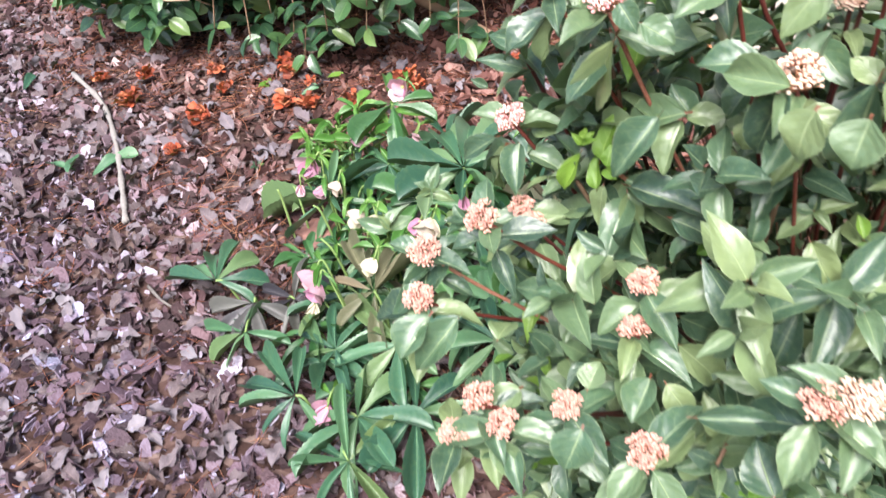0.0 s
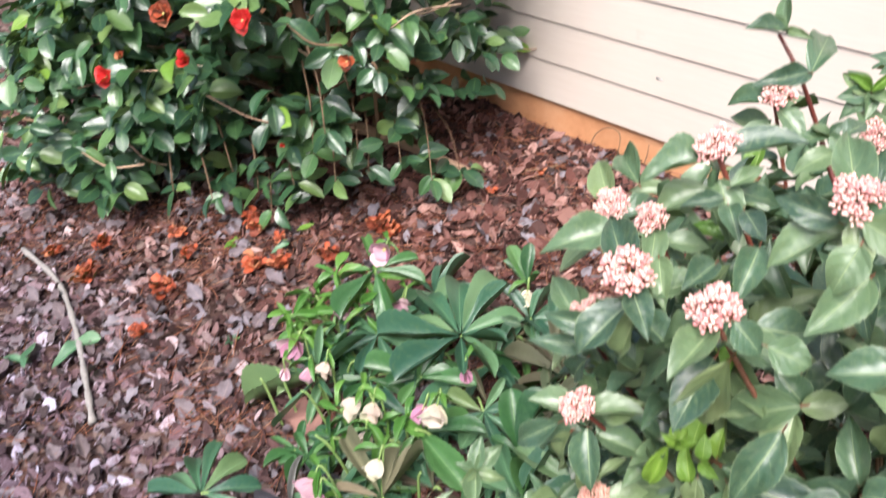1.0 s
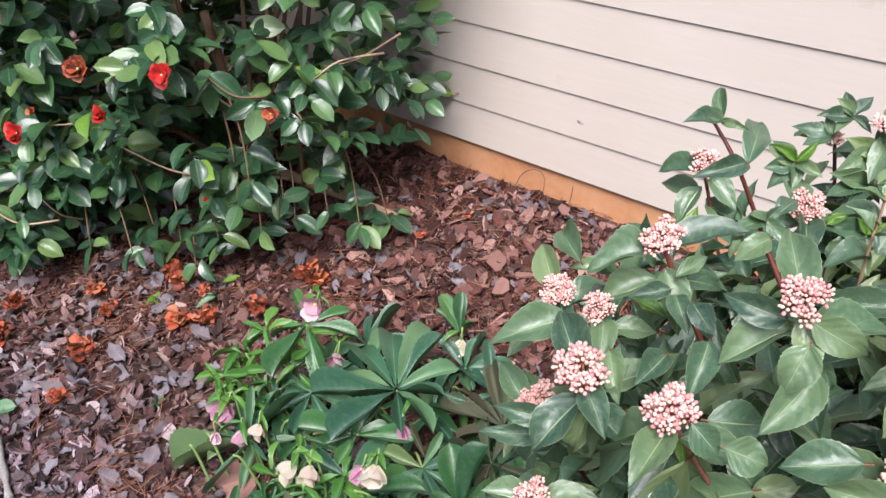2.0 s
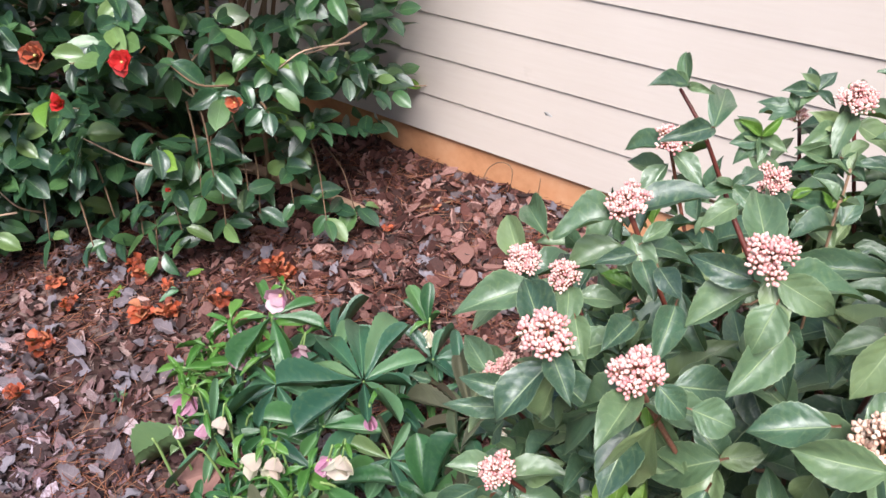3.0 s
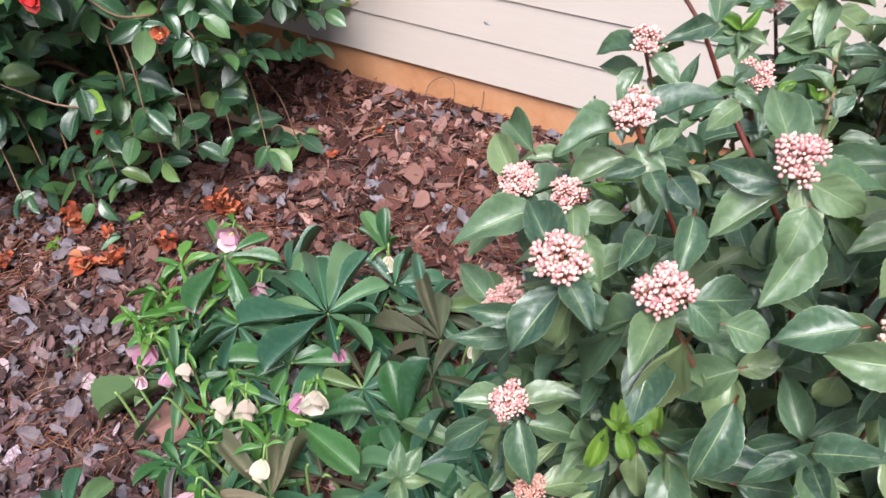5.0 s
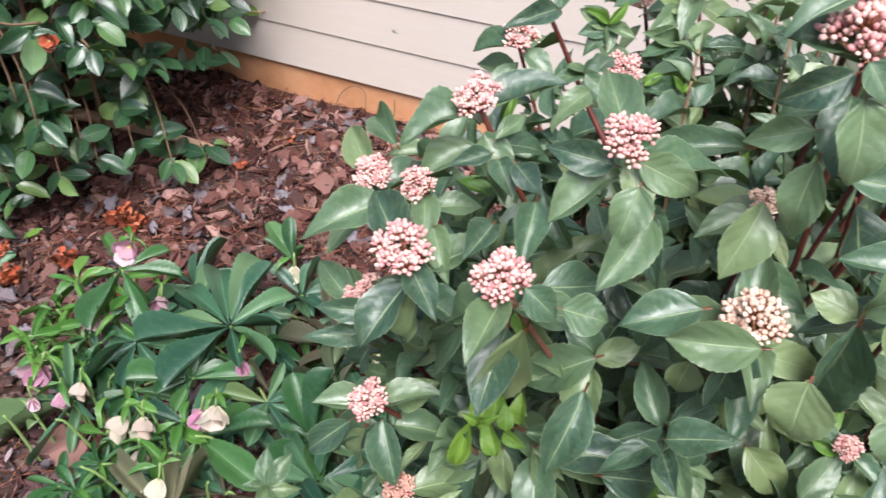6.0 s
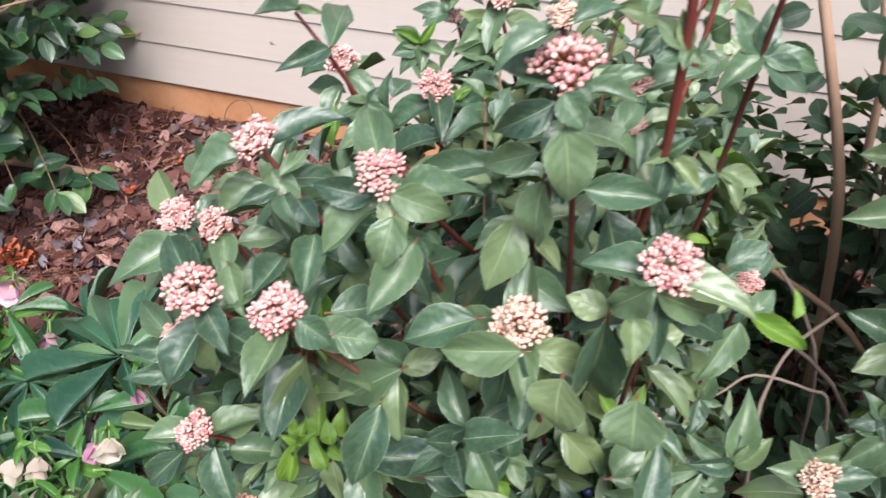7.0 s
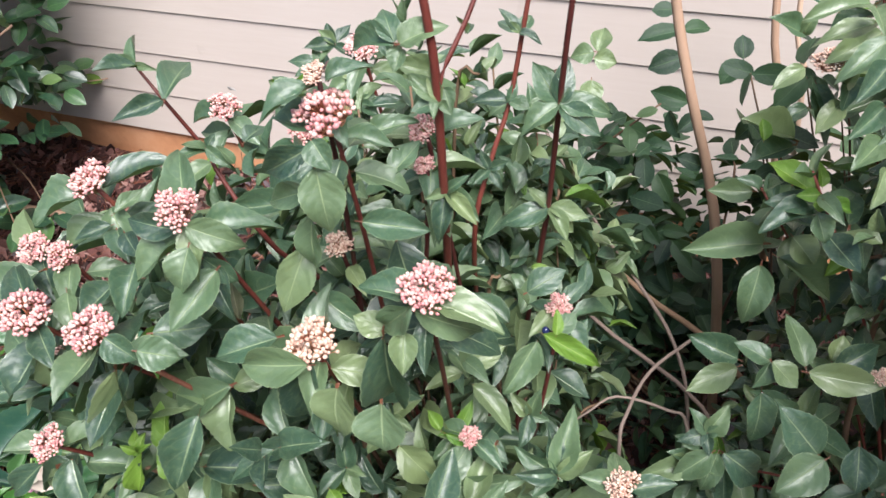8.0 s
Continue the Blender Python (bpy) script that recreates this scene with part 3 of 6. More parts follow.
pin((-0.247, 0.695, 1.299), (-0.232, 0.673, 1.256), 0.038)
pin((-0.255, 0.703, 1.309), (-0.291, 0.686, 1.288), 0.026)
pin((-0.250, 0.701, 1.318), (-0.232, 0.691, 1.303), 0.023)
pin((-0.268, 0.711, 1.263), (-0.305, 0.696, 1.255), 0.024)
pin((-0.261, 0.699, 1.250), (-0.269, 0.677, 1.199), 0.032)
pin((-0.286, 0.713, 1.200), (-0.295, 0.672, 1.158), 0.035)
pin((-0.244, 0.739, 1.217), (-0.188, 0.753, 1.210), 0.029)
pin((-0.232, 0.770, 1.176), (-0.214, 0.755, 1.120), 0.040)
pin((-0.248, 0.776, 1.278), (-0.211, 0.794, 1.289), 0.020)
pin((-0.231, 0.767, 1.243), (-0.216, 0.809, 1.258), 0.020)
pin((-0.177, 0.685, 1.191), (-0.210, 0.684, 1.153), 0.030)
pin((-0.211, 0.699, 1.139), (-0.242, 0.699, 1.150), 0.026)
pin((-0.210, 0.690, 1.144), (-0.217, 0.683, 1.021), 0.045)
pin((-0.192, 0.689, 1.153), (-0.180, 0.663, 1.135), 0.026)
pin((-0.179, 0.689, 1.180), (-0.123, 0.713, 1.141), 0.028)
pin((-0.139, 0.845, 1.075), (-0.107, 0.865, 1.096), 0.030)
pin((-0.119, 0.814, 1.045), (-0.138, 0.769, 1.006), 0.031)
pin((-0.110, 0.842, 1.028), (-0.093, 0.864, 1.044), 0.022)
pin((-0.304, 0.671, 1.129), (-0.355, 0.642, 1.117), 0.037)
pin((-0.275, 0.667, 1.125), (-0.277, 0.643, 1.052), 0.039)
pin((-0.261, 0.710, 1.067), (-0.271, 0.666, 1.012), 0.037)
pin((-0.295, 0.725, 1.136), (-0.242, 0.716, 1.109), 0.031)
pin((-0.380, 0.676, 1.033), (-0.348, 0.702, 1.040), 0.026)
pin((-0.377, 0.671, 1.042), (-0.430, 0.637, 1.015), 0.041)
pin((-0.382, 0.673, 1.031), (-0.369, 0.633, 0.991), 0.035)
pin((-0.383, 0.686, 1.029), (-0.406, 0.679, 1.058), 0.030)
pin((-0.429, 0.650, 0.941), (-0.325, 0.700, 0.893), 0.042)
pin((-0.426, 0.658, 0.913), (-0.327, 0.695, 0.878), 0.038)
pin((-0.378, 0.591, 1.168), (-0.349, 0.605, 1.156), 0.031)
pin((-0.402, 0.587, 1.180), (-0.377, 0.587, 1.163), 0.026)
pin((-0.400, 0.585, 1.148), (-0.439, 0.580, 1.037), 0.041)
pin((-0.418, 0.586, 1.159), (-0.443, 0.575, 1.128), 0.023)
pin((-0.440, 0.588, 1.142), (-0.515, 0.606, 1.023), 0.029)
pin((-0.492, 0.603, 1.132), (-0.507, 0.588, 1.070), 0.023)
pin((-0.430, 0.665, 1.186), (-0.420, 0.623, 1.165), 0.027)
pin((-0.505, 0.645, 1.149), (-0.479, 0.612, 1.142), 0.025)
pin((-0.462, 0.660, 1.157), (-0.463, 0.618, 1.155), 0.024)
pin((-0.513, 0.614, 1.114), (-0.553, 0.590, 1.077), 0.029)
pin((-0.543, 0.608, 1.076), (-0.578, 0.581, 1.088), 0.024)
pin((-0.557, 0.612, 1.041), (-0.582, 0.573, 1.060), 0.022)
pin((-0.557, 0.615, 1.023), (-0.578, 0.602, 0.987), 0.027)
pin((-0.560, 0.575, 0.964), (-0.597, 0.550, 0.927), 0.029)
pin((-0.548, 0.580, 0.955), (-0.570, 0.561, 0.895), 0.031)
pin((-0.537, 0.606, 0.972), (-0.503, 0.630, 0.988), 0.031)
pin((-0.437, 0.624, 0.940), (-0.431, 0.612, 0.892), 0.031)
pin((-0.417, 0.642, 0.932), (-0.388, 0.627, 0.896), 0.030)
pin((-0.460, 0.645, 0.879), (-0.532, 0.621, 0.859), 0.042)
pin((-0.255, 0.752, 0.903), (-0.206, 0.739, 0.865), 0.040)
pin((-0.199, 0.732, 0.884), (-0.177, 0.772, 0.916), 0.034)
pin((-0.201, 0.729, 0.882), (-0.121, 0.781, 0.859), 0.035)
pin((-0.308, 0.688, 1.057), (-0.313, 0.678, 1.028), 0.033)
pin((-0.337, 0.722, 1.080), (-0.351, 0.694, 1.034), 0.032)
pin((-0.584, 0.627, 0.908), (-0.595, 0.600, 0.861), 0.041)
pin((-0.515, 0.466, 0.884), (-0.503, 0.372, 0.848), 0.037)
pin((-0.449, 0.390, 0.883), (-0.444, 0.344, 0.850), 0.041)
pin((-0.431, 0.413, 0.879), (-0.435, 0.356, 0.831), 0.039)
pin((-0.407, 0.445, 0.842), (-0.424, 0.475, 0.843), 0.036)
pin((-0.407, 0.633, 0.951), (-0.315, 0.656, 0.959), 0.040)
pin((-0.353, 0.640, 0.936), (-0.301, 0.667, 0.926), 0.039)
pin((-0.412, 0.640, 0.929), (-0.386, 0.569, 0.902), 0.042)
pin((-0.365, 0.614, 1.069), (-0.371, 0.563, 1.020), 0.037)
pin((-0.348, 0.425, 0.832), (-0.351, 0.383, 0.825), 0.035)
pin((-0.293, 0.466, 0.850), (-0.304, 0.492, 0.864), 0.033)
pin((-0.249, 0.531, 0.848), (-0.215, 0.535, 0.819), 0.033)
pin((-0.261, 0.520, 0.854), (-0.241, 0.477, 0.838), 0.036)
pin((-0.288, 0.588, 0.875), (-0.253, 0.633, 0.838), 0.035)
pin((-0.252, 0.417, 0.872), (-0.241, 0.387, 0.843), 0.046)
pin((-0.266, 0.563, 0.869), (-0.213, 0.595, 0.823), 0.039)
pin((-0.345, 0.360, 0.774), (-0.380, 0.326, 0.757), 0.029)
pin((-0.327, 0.370, 0.824), (-0.285, 0.377, 0.787), 0.033)
pin((-0.100, 0.496, 0.865), (-0.142, 0.514, 0.886), 0.047)
pin((-0.181, 0.483, 0.905), (-0.123, 0.535, 0.912), 0.028)
pin((-0.226, 0.634, 1.133), (-0.230, 0.610, 1.094), 0.049)
pin((-0.171, 0.609, 1.163), (-0.168, 0.594, 1.126), 0.045)
pin((-0.259, 0.647, 1.135), (-0.319, 0.633, 1.125), 0.037)
pin((-0.412, 0.639, 1.132), (-0.375, 0.671, 1.119), 0.038)
pin((-0.115, 0.819, 1.050), (-0.056, 0.821, 1.022), 0.025, young=True)
pin((-0.463, 0.614, 0.975), (-0.468, 0.595, 0.929), 0.022, young=True)
pin((-0.434, 0.624, 0.967), (-0.437, 0.631, 0.991), 0.017, young=True)
pin((-0.436, 0.624, 0.964), (-0.415, 0.612, 0.970), 0.016, young=True)
pin((-0.211, 0.767, 0.928), (-0.228, 0.775, 0.945), 0.016, young=True)
pin((-0.205, 0.767, 0.925), (-0.178, 0.771, 0.916), 0.016, young=True)
pin((-0.449, 0.631, 0.966), (-0.451, 0.642, 1.021), 0.025, young=True)
pin((-0.428, 0.639, 0.963), (-0.433, 0.649, 0.991), 0.021, young=True)
pin((-0.441, 0.619, 0.935), (-0.457, 0.629, 0.968), 0.021, young=True)
pin((-0.313, 0.675, 0.910), (-0.325, 0.655, 0.894), 0.019, young=True)
pin((-0.299, 0.677, 0.905), (-0.283, 0.671, 0.889), 0.021, young=True)
pin((-0.466, 1.026, 1.079), (-0.451, 1.042, 1.090), 0.015, young=True)
def rosette(at, size):
    """A whorl of young leaves at a shoot's end."""
    r = near.rng
    for k in range(5):
        a = 1.257 * k + r.uniform(-0.3, 0.3)
        d = Vector((math.cos(a), math.sin(a), r.uniform(0.5, 1.3))).normalized() * size * r.uniform(0.75, 1.15)
        pin(at, Vector(at) + d, size * 0.46, young=True)


rosette((-0.446, 0.598, 1.002), 0.022)
rosette((-0.231, 0.828, 0.835), 0.026)
rosette((-0.302, 0.700, 0.872), 0.024)
withered = under(new("withered_leaf", VIB_SHAPES[4].mesh("withered_leaf", HEL_PALE)), viburnum)
withered.matrix_basis = frame_of((-0.368, 0.703, 1.148), (-0.360, 0.690, 1.115), FACE, 0.02)
tagged(withered, "small withered tan leaf")
bloom((-0.499, 0.706, 1.238), 0.023)
bloom((-0.367, 0.669, 1.259), 0.023)
bloom((-0.590, 0.686, 1.150), 0.020)
bloom((-0.538, 0.674, 1.164), 0.018)
bloom((-0.500, 0.597, 1.177), 0.026)
bloom((-0.420, 0.588, 1.186), 0.025)
bloom((-0.271, 0.668, 1.142), 0.028)
bloom((-0.170, 0.698, 1.206), 0.027)
bloom((-0.540, 0.575, 1.005), 0.022)
bloom((-0.520, 0.573, 0.894), 0.019)
bloom((-0.625, 1.053, 1.100), 0.026)
bloom((-0.491, 1.027, 1.098), 0.024)
bloom((-0.260, 0.731, 1.328), 0.031)
bloom((-0.264, 0.736, 1.354), 0.013)
bloom((-0.177, 0.763, 0.937), 0.014)
bloom((-0.021, 0.776, 0.909), 0.023)
bloom((-0.118, 0.883, 1.031), 0.016)
bloom((-0.582, 0.626, 1.060), 0.015)
bloom((-0.233, 0.843, 1.249), 0.016)
bloom((-0.230, 0.832, 1.218), 0.012)
bloom((-0.290, 0.765, 1.165), 0.016)
bloom((-0.445, 0.456, 0.988), 0.021)
bloom((-0.505, 0.424, 0.921), 0.022)
bloom((-0.485, 0.397, 0.883), 0.021)
bloom((-0.481, 0.558, 0.902), 0.018)
bloom((-0.308, 0.550, 0.939), 0.019)
bloom((-0.292, 0.523, 0.906), 0.019)
bloom((-0.355, 0.375, 0.860), 0.022)
bloom((-0.318, 0.373, 0.854), 0.020)
bloom((-0.351, 0.340, 0.834), 0.019)
bloom((-0.279, 0.424, 0.878), 0.019)
bloom((-0.201, 0.445, 0.874), 0.022)
bloom((-0.095, 0.514, 0.992), 0.022)
bloom((-0.074, 0.522, 1.009), 0.023)
bloom((-0.577, 0.645, 1.057), 0.018)
pin((-0.184, 1.088, 1.143), (-0.219, 1.065, 1.131), 0.033)
pin((-0.179, 1.090, 1.143), (-0.123, 1.106, 1.134), 0.028)
pin((-0.169, 1.014, 1.041), (-0.215, 0.990, 1.036), 0.029)
pin((-0.166, 1.015, 1.042), (-0.139, 1.010, 1.021), 0.028)
pin((-0.190, 1.109, 1.172), (-0.214, 1.107, 1.149), 0.040)
pin((-0.217, 0.783, 1.357), (-0.262, 0.787, 1.352), 0.025)
pin((-0.217, 0.783, 1.358), (-0.231, 0.796, 1.381), 0.021)
pin((-0.213, 0.784, 1.357), (-0.184, 0.792, 1.376), 0.026)
pin((-0.215, 0.789, 1.351), (-0.215, 0.773, 1.341), 0.017)
pin((-0.222, 0.858, 1.295), (-0.247, 0.837, 1.310), 0.025)
pin((-0.214, 0.847, 1.291), (-0.228, 0.823, 1.280), 0.019)
pin((-0.209, 0.846, 1.287), (-0.198, 0.830, 1.278), 0.019)
pin((-0.234, 0.865, 1.164), (-0.217, 0.816, 1.142), 0.025)
pin((-0.229, 0.876, 1.158), (-0.187, 0.856, 1.145), 0.024)
pin((-0.246, 0.873, 1.163), (-0.268, 0.848, 1.165), 0.022)
pin((-0.233, 1.071, 1.144), (-0.255, 1.057, 1.138), 0.024)
pin((-0.231, 1.076, 1.149), (-0.210, 1.073, 1.138), 0.020)
pin((-0.236, 1.118, 1.211), (-0.262, 1.125, 1.218), 0.023)
pin((-0.233, 1.119, 1.210), (-0.227, 1.143, 1.220), 0.020)
pin((-0.241, 1.019, 1.084), (-0.223, 1.016, 1.072), 0.020)
pin((-0.214, 1.391, 1.055), (-0.244, 1.376, 1.052), 0.035)
pin((-0.210, 1.393, 1.055), (-0.209, 1.423, 1.082), 0.035)
pin((-0.213, 1.387, 1.048), (-0.180, 1.394, 1.040), 0.035)
pin((-0.211, 1.367, 1.022), (-0.207, 1.343, 0.990), 0.040)
pin((-0.268, 0.767, 0.929), (-0.283, 0.728, 0.906), 0.024)
pin((-0.268, 0.767, 0.929), (-0.240, 0.783, 0.952), 0.019)
pin((-0.268, 0.767, 0.929), (-0.274, 0.773, 0.955), 0.014)
pin((-0.268, 0.767, 0.929), (-0.240, 0.761, 0.923), 0.014)
pin((-0.268, 0.767, 0.929), (-0.285, 0.750, 0.936), 0.013)
pin((-0.198, 0.784, 0.912), (-0.214, 0.767, 0.919), 0.012, True)
pin((-0.198, 0.784, 0.912), (-0.176, 0.778, 0.912), 0.012, True)
pin((-0.198, 0.784, 0.912), (-0.187, 0.798, 0.944), 0.018, True)
pin((-0.202, 0.785, 0.899), (-0.191, 0.752, 0.872), 0.022)
pin((-0.202, 0.785, 0.899), (-0.218, 0.754, 0.889), 0.019)
pin((-0.139, 0.843, 0.895), (-0.160, 0.842, 0.922), 0.019)
pin((-0.139, 0.843, 0.895), (-0.138, 0.811, 0.874), 0.021)
pin((-0.139, 0.843, 0.895), (-0.116, 0.838, 0.896), 0.013)
pin((-0.139, 0.843, 0.895), (-0.131, 0.856, 0.926), 0.019)
pin((-0.095, 0.804, 0.856), (-0.139, 0.796, 0.888), 0.028)
pin((-0.095, 0.804, 0.856), (-0.134, 0.777, 0.870), 0.023)
pin((-0.095, 0.804, 0.856), (-0.088, 0.841, 0.917), 0.035)
pin((-0.095, 0.804, 0.856), (-0.103, 0.825, 0.905), 0.027)
pin((-0.095, 0.804, 0.856), (-0.064, 0.824, 0.884), 0.023)
pin((-0.095, 0.804, 0.856), (-0.115, 0.774, 0.848), 0.019)
pin((-0.162, 0.796, 0.889), (-0.178, 0.749, 0.862), 0.026)
pin((-0.162, 0.796, 0.889), (-0.203, 0.768, 0.897), 0.023)
pin((-0.296, 0.708, 0.902), (-0.303, 0.724, 0.945), 0.023)
pin((-0.296, 0.708, 0.902), (-0.270, 0.704, 0.905), 0.013)
pin((-0.296, 0.708, 0.902), (-0.313, 0.671, 0.890), 0.021)
pin((-0.296, 0.708, 0.902), (-0.274, 0.685, 0.885), 0.019)
pin((-0.296, 0.708, 0.902), (-0.316, 0.698, 0.919), 0.014)
pin((-0.233, 0.771, 0.879), (-0.197, 0.744, 0.850), 0.027)
pin((-0.233, 0.771, 0.879), (-0.245, 0.778, 0.914), 0.019)
pin((-0.233, 0.771, 0.879), (-0.247, 0.736, 0.868), 0.020)
pin((-0.646, 0.534, 0.856), (-0.659, 0.558, 0.882), 0.022)
pin((-0.646, 0.534, 0.856), (-0.639, 0.569, 0.873), 0.022)
pin((-0.646, 0.534, 0.856), (-0.660, 0.518, 0.871), 0.013)
pin((-0.646, 0.534, 0.856), (-0.617, 0.546, 0.854), 0.016)
pin((-0.646, 0.534, 0.856), (-0.642, 0.508, 0.861), 0.011)
pin((-0.646, 0.534, 0.856), (-0.616, 0.503, 0.845), 0.021)
pin((-0.585, 0.543, 0.835), (-0.606, 0.539, 0.857), 0.017)
pin((-0.585, 0.543, 0.835), (-0.586, 0.575, 0.838), 0.017)
pin((-0.585, 0.543, 0.835), (-0.581, 0.507, 0.840), 0.015)
pin((-0.585, 0.543, 0.835), (-0.561, 0.540, 0.825), 0.014)
pin((-0.585, 0.543, 0.835), (-0.596, 0.516, 0.851), 0.015)
pin((-0.571, 0.582, 0.829), (-0.582, 0.540, 0.846), 0.018)
pin((-0.571, 0.582, 0.829), (-0.565, 0.610, 0.841), 0.016)
pin((-0.571, 0.582, 0.829), (-0.597, 0.566, 0.859), 0.018)
pin((-0.648, 0.469, 0.829), (-0.650, 0.495, 0.858), 0.021)
pin((-0.648, 0.469, 0.829), (-0.659, 0.460, 0.849), 0.012)
pin((-0.648, 0.469, 0.829), (-0.628, 0.493, 0.847), 0.018)
pin((-0.648, 0.469, 0.829), (-0.676, 0.438, 0.843), 0.023)
pin((-0.735, 0.704, 0.897), (-0.755, 0.688, 0.908), 0.014)
pin((-0.149, 0.985, 1.203), (-0.178, 0.950, 1.193), 0.027)
pin((-0.149, 0.985, 1.203), (-0.099, 0.990, 1.205), 0.028)
pin((-0.149, 0.985, 1.203), (-0.103, 0.973, 1.184), 0.029)
pin((-0.149, 0.985, 1.203), (-0.176, 0.991, 1.245), 0.028)
pin((-0.149, 0.985, 1.203), (-0.144, 1.004, 1.245), 0.027)
pin((-0.169, 1.015, 1.050), (-0.212, 0.978, 1.047), 0.030)
pin((-0.169, 1.015, 1.050), (-0.137, 0.993, 1.026), 0.023)
pin((-0.169, 1.015, 1.050), (-0.192, 1.012, 1.077), 0.018)
pin((-0.169, 1.015, 1.050), (-0.123, 1.016, 1.047), 0.024)
pin((-0.215, 0.954, 1.134), (-0.193, 0.956, 1.146), 0.012)
pin((-0.215, 0.954, 1.134), (-0.224, 0.930, 1.129), 0.013)
pin((-0.215, 0.954, 1.134), (-0.197, 0.938, 1.126), 0.013)
pin((-0.215, 0.954, 1.134), (-0.223, 0.953, 1.157), 0.012)
pin((-0.203, 0.988, 1.197), (-0.234, 0.970, 1.208), 0.020)
pin((-0.203, 0.988, 1.197), (-0.182, 0.981, 1.197), 0.011)
pin((-0.203, 0.988, 1.197), (-0.195, 0.993, 1.218), 0.012)
pin((-0.194, 1.000, 1.268), (-0.171, 0.995, 1.268), 0.012)
pin((-0.194, 1.000, 1.268), (-0.205, 0.994, 1.282), 0.010)
pin((-0.194, 1.000, 1.268), (-0.210, 1.001, 1.293), 0.016)
pin((-0.190, 0.796, 1.306), (-0.216, 0.796, 1.327), 0.018)
pin((-0.190, 0.796, 1.306), (-0.198, 0.801, 1.332), 0.014)
pin((-0.190, 0.796, 1.306), (-0.210, 0.781, 1.303), 0.015)
pin((-0.190, 0.796, 1.306), (-0.179, 0.784, 1.304), 0.009)
pin((-0.190, 0.796, 1.306), (-0.190, 0.780, 1.301), 0.010)
pin((-0.198, 0.808, 1.209), (-0.210, 0.790, 1.210), 0.010)
pin((-0.198, 0.808, 1.209), (-0.179, 0.814, 1.226), 0.011)
pin((-0.198, 0.808, 1.209), (-0.164, 0.794, 1.192), 0.017)
pin((-0.198, 0.808, 1.209), (-0.195, 0.775, 1.179), 0.020)
pin((-0.474, 0.800, 1.264), (-0.492, 0.871, 1.282), 0.028)
pin((-0.476, 0.799, 1.264), (-0.490, 0.757, 1.271), 0.021)
pin((-0.507, 0.813, 1.288), (-0.522, 0.773, 1.302), 0.020)
pin((-0.507, 0.813, 1.288), (-0.521, 0.801, 1.304), 0.012)
pin((-0.507, 0.813, 1.288), (-0.486, 0.806, 1.293), 0.009)
pin((-0.507, 0.813, 1.288), (-0.525, 0.839, 1.306), 0.015)
pin((-0.458, 0.818, 1.203), (-0.467, 0.779, 1.216), 0.018)
pin((-0.458, 0.818, 1.203), (-0.430, 0.806, 1.196), 0.015)
pin((-0.458, 0.818, 1.203), (-0.465, 0.795, 1.221), 0.013)
pin((-0.458, 0.818, 1.203), (-0.449, 0.827, 1.216), 0.010)
pin((-0.529, 1.078, 1.111), (-0.562, 1.072, 1.129), 0.025)
pin((-0.529, 1.078, 1.111), (-0.557, 1.081, 1.137), 0.024)
pin((-0.529, 1.078, 1.111), (-0.555, 1.051, 1.110), 0.024)
pin((-0.529, 1.078, 1.111), (-0.542, 1.043, 1.099), 0.025)
pin((-0.529, 1.078, 1.111), (-0.495, 1.074, 1.109), 0.019)
pin((-0.529, 1.078, 1.111), (-0.516, 1.051, 1.097), 0.019)
pin((-0.528, 1.075, 1.116), (-0.513, 1.093, 1.139), 0.013, True)
pin((-0.528, 1.075, 1.116), (-0.554, 1.070, 1.133), 0.013, True)
pin((-0.509, 1.121, 1.134), (-0.544, 1.103, 1.149), 0.023)
pin((-0.509, 1.121, 1.134), (-0.521, 1.129, 1.156), 0.014)
pin((-0.509, 1.121, 1.134), (-0.529, 1.086, 1.134), 0.021)
pin((-0.509, 1.121, 1.134), (-0.504, 1.136, 1.152), 0.012)
pin((-0.498, 1.146, 1.151), (-0.525, 1.115, 1.161), 0.022)
pin((-0.498, 1.146, 1.151), (-0.519, 1.143, 1.171), 0.015)
pin((-0.498, 1.146, 1.151), (-0.470, 1.137, 1.144), 0.015)
pin((-0.498, 1.146, 1.151), (-0.487, 1.177, 1.167), 0.017)
pin((-0.498, 1.146, 1.151), (-0.516, 1.163, 1.173), 0.016)
pin((-0.498, 1.146, 1.151), (-0.503, 1.113, 1.152), 0.015)
pin((-0.456, 1.125, 1.125), (-0.484, 1.100, 1.148), 0.025)
pin((-0.456, 1.125, 1.125), (-0.476, 1.071, 1.124), 0.031)
pin((-0.456, 1.125, 1.125), (-0.461, 1.142, 1.153), 0.018)
pin((-0.455, 1.101, 1.096), (-0.487, 1.070, 1.115), 0.024)
pin((-0.455, 1.101, 1.096), (-0.459, 1.062, 1.086), 0.020)
pin((-0.455, 1.101, 1.096), (-0.483, 1.055, 1.098), 0.027)
pin((-0.455, 1.101, 1.096), (-0.433, 1.091, 1.085), 0.014)
pin((-0.438, 1.082, 1.112), (-0.406, 1.099, 1.106), 0.019)
pin((-0.438, 1.082, 1.112), (-0.421, 1.112, 1.130), 0.020)
pin((-0.438, 1.082, 1.112), (-0.408, 1.081, 1.095), 0.019)
pin((-0.430, 1.045, 1.069), (-0.414, 1.060, 1.083), 0.010, True)
pin((-0.430, 1.045, 1.069), (-0.439, 1.039, 1.092), 0.010, True)
pin((-0.432, 1.054, 1.065), (-0.456, 1.022, 1.073), 0.021)
pin((-0.432, 1.054, 1.065), (-0.398, 1.062, 1.057), 0.020)
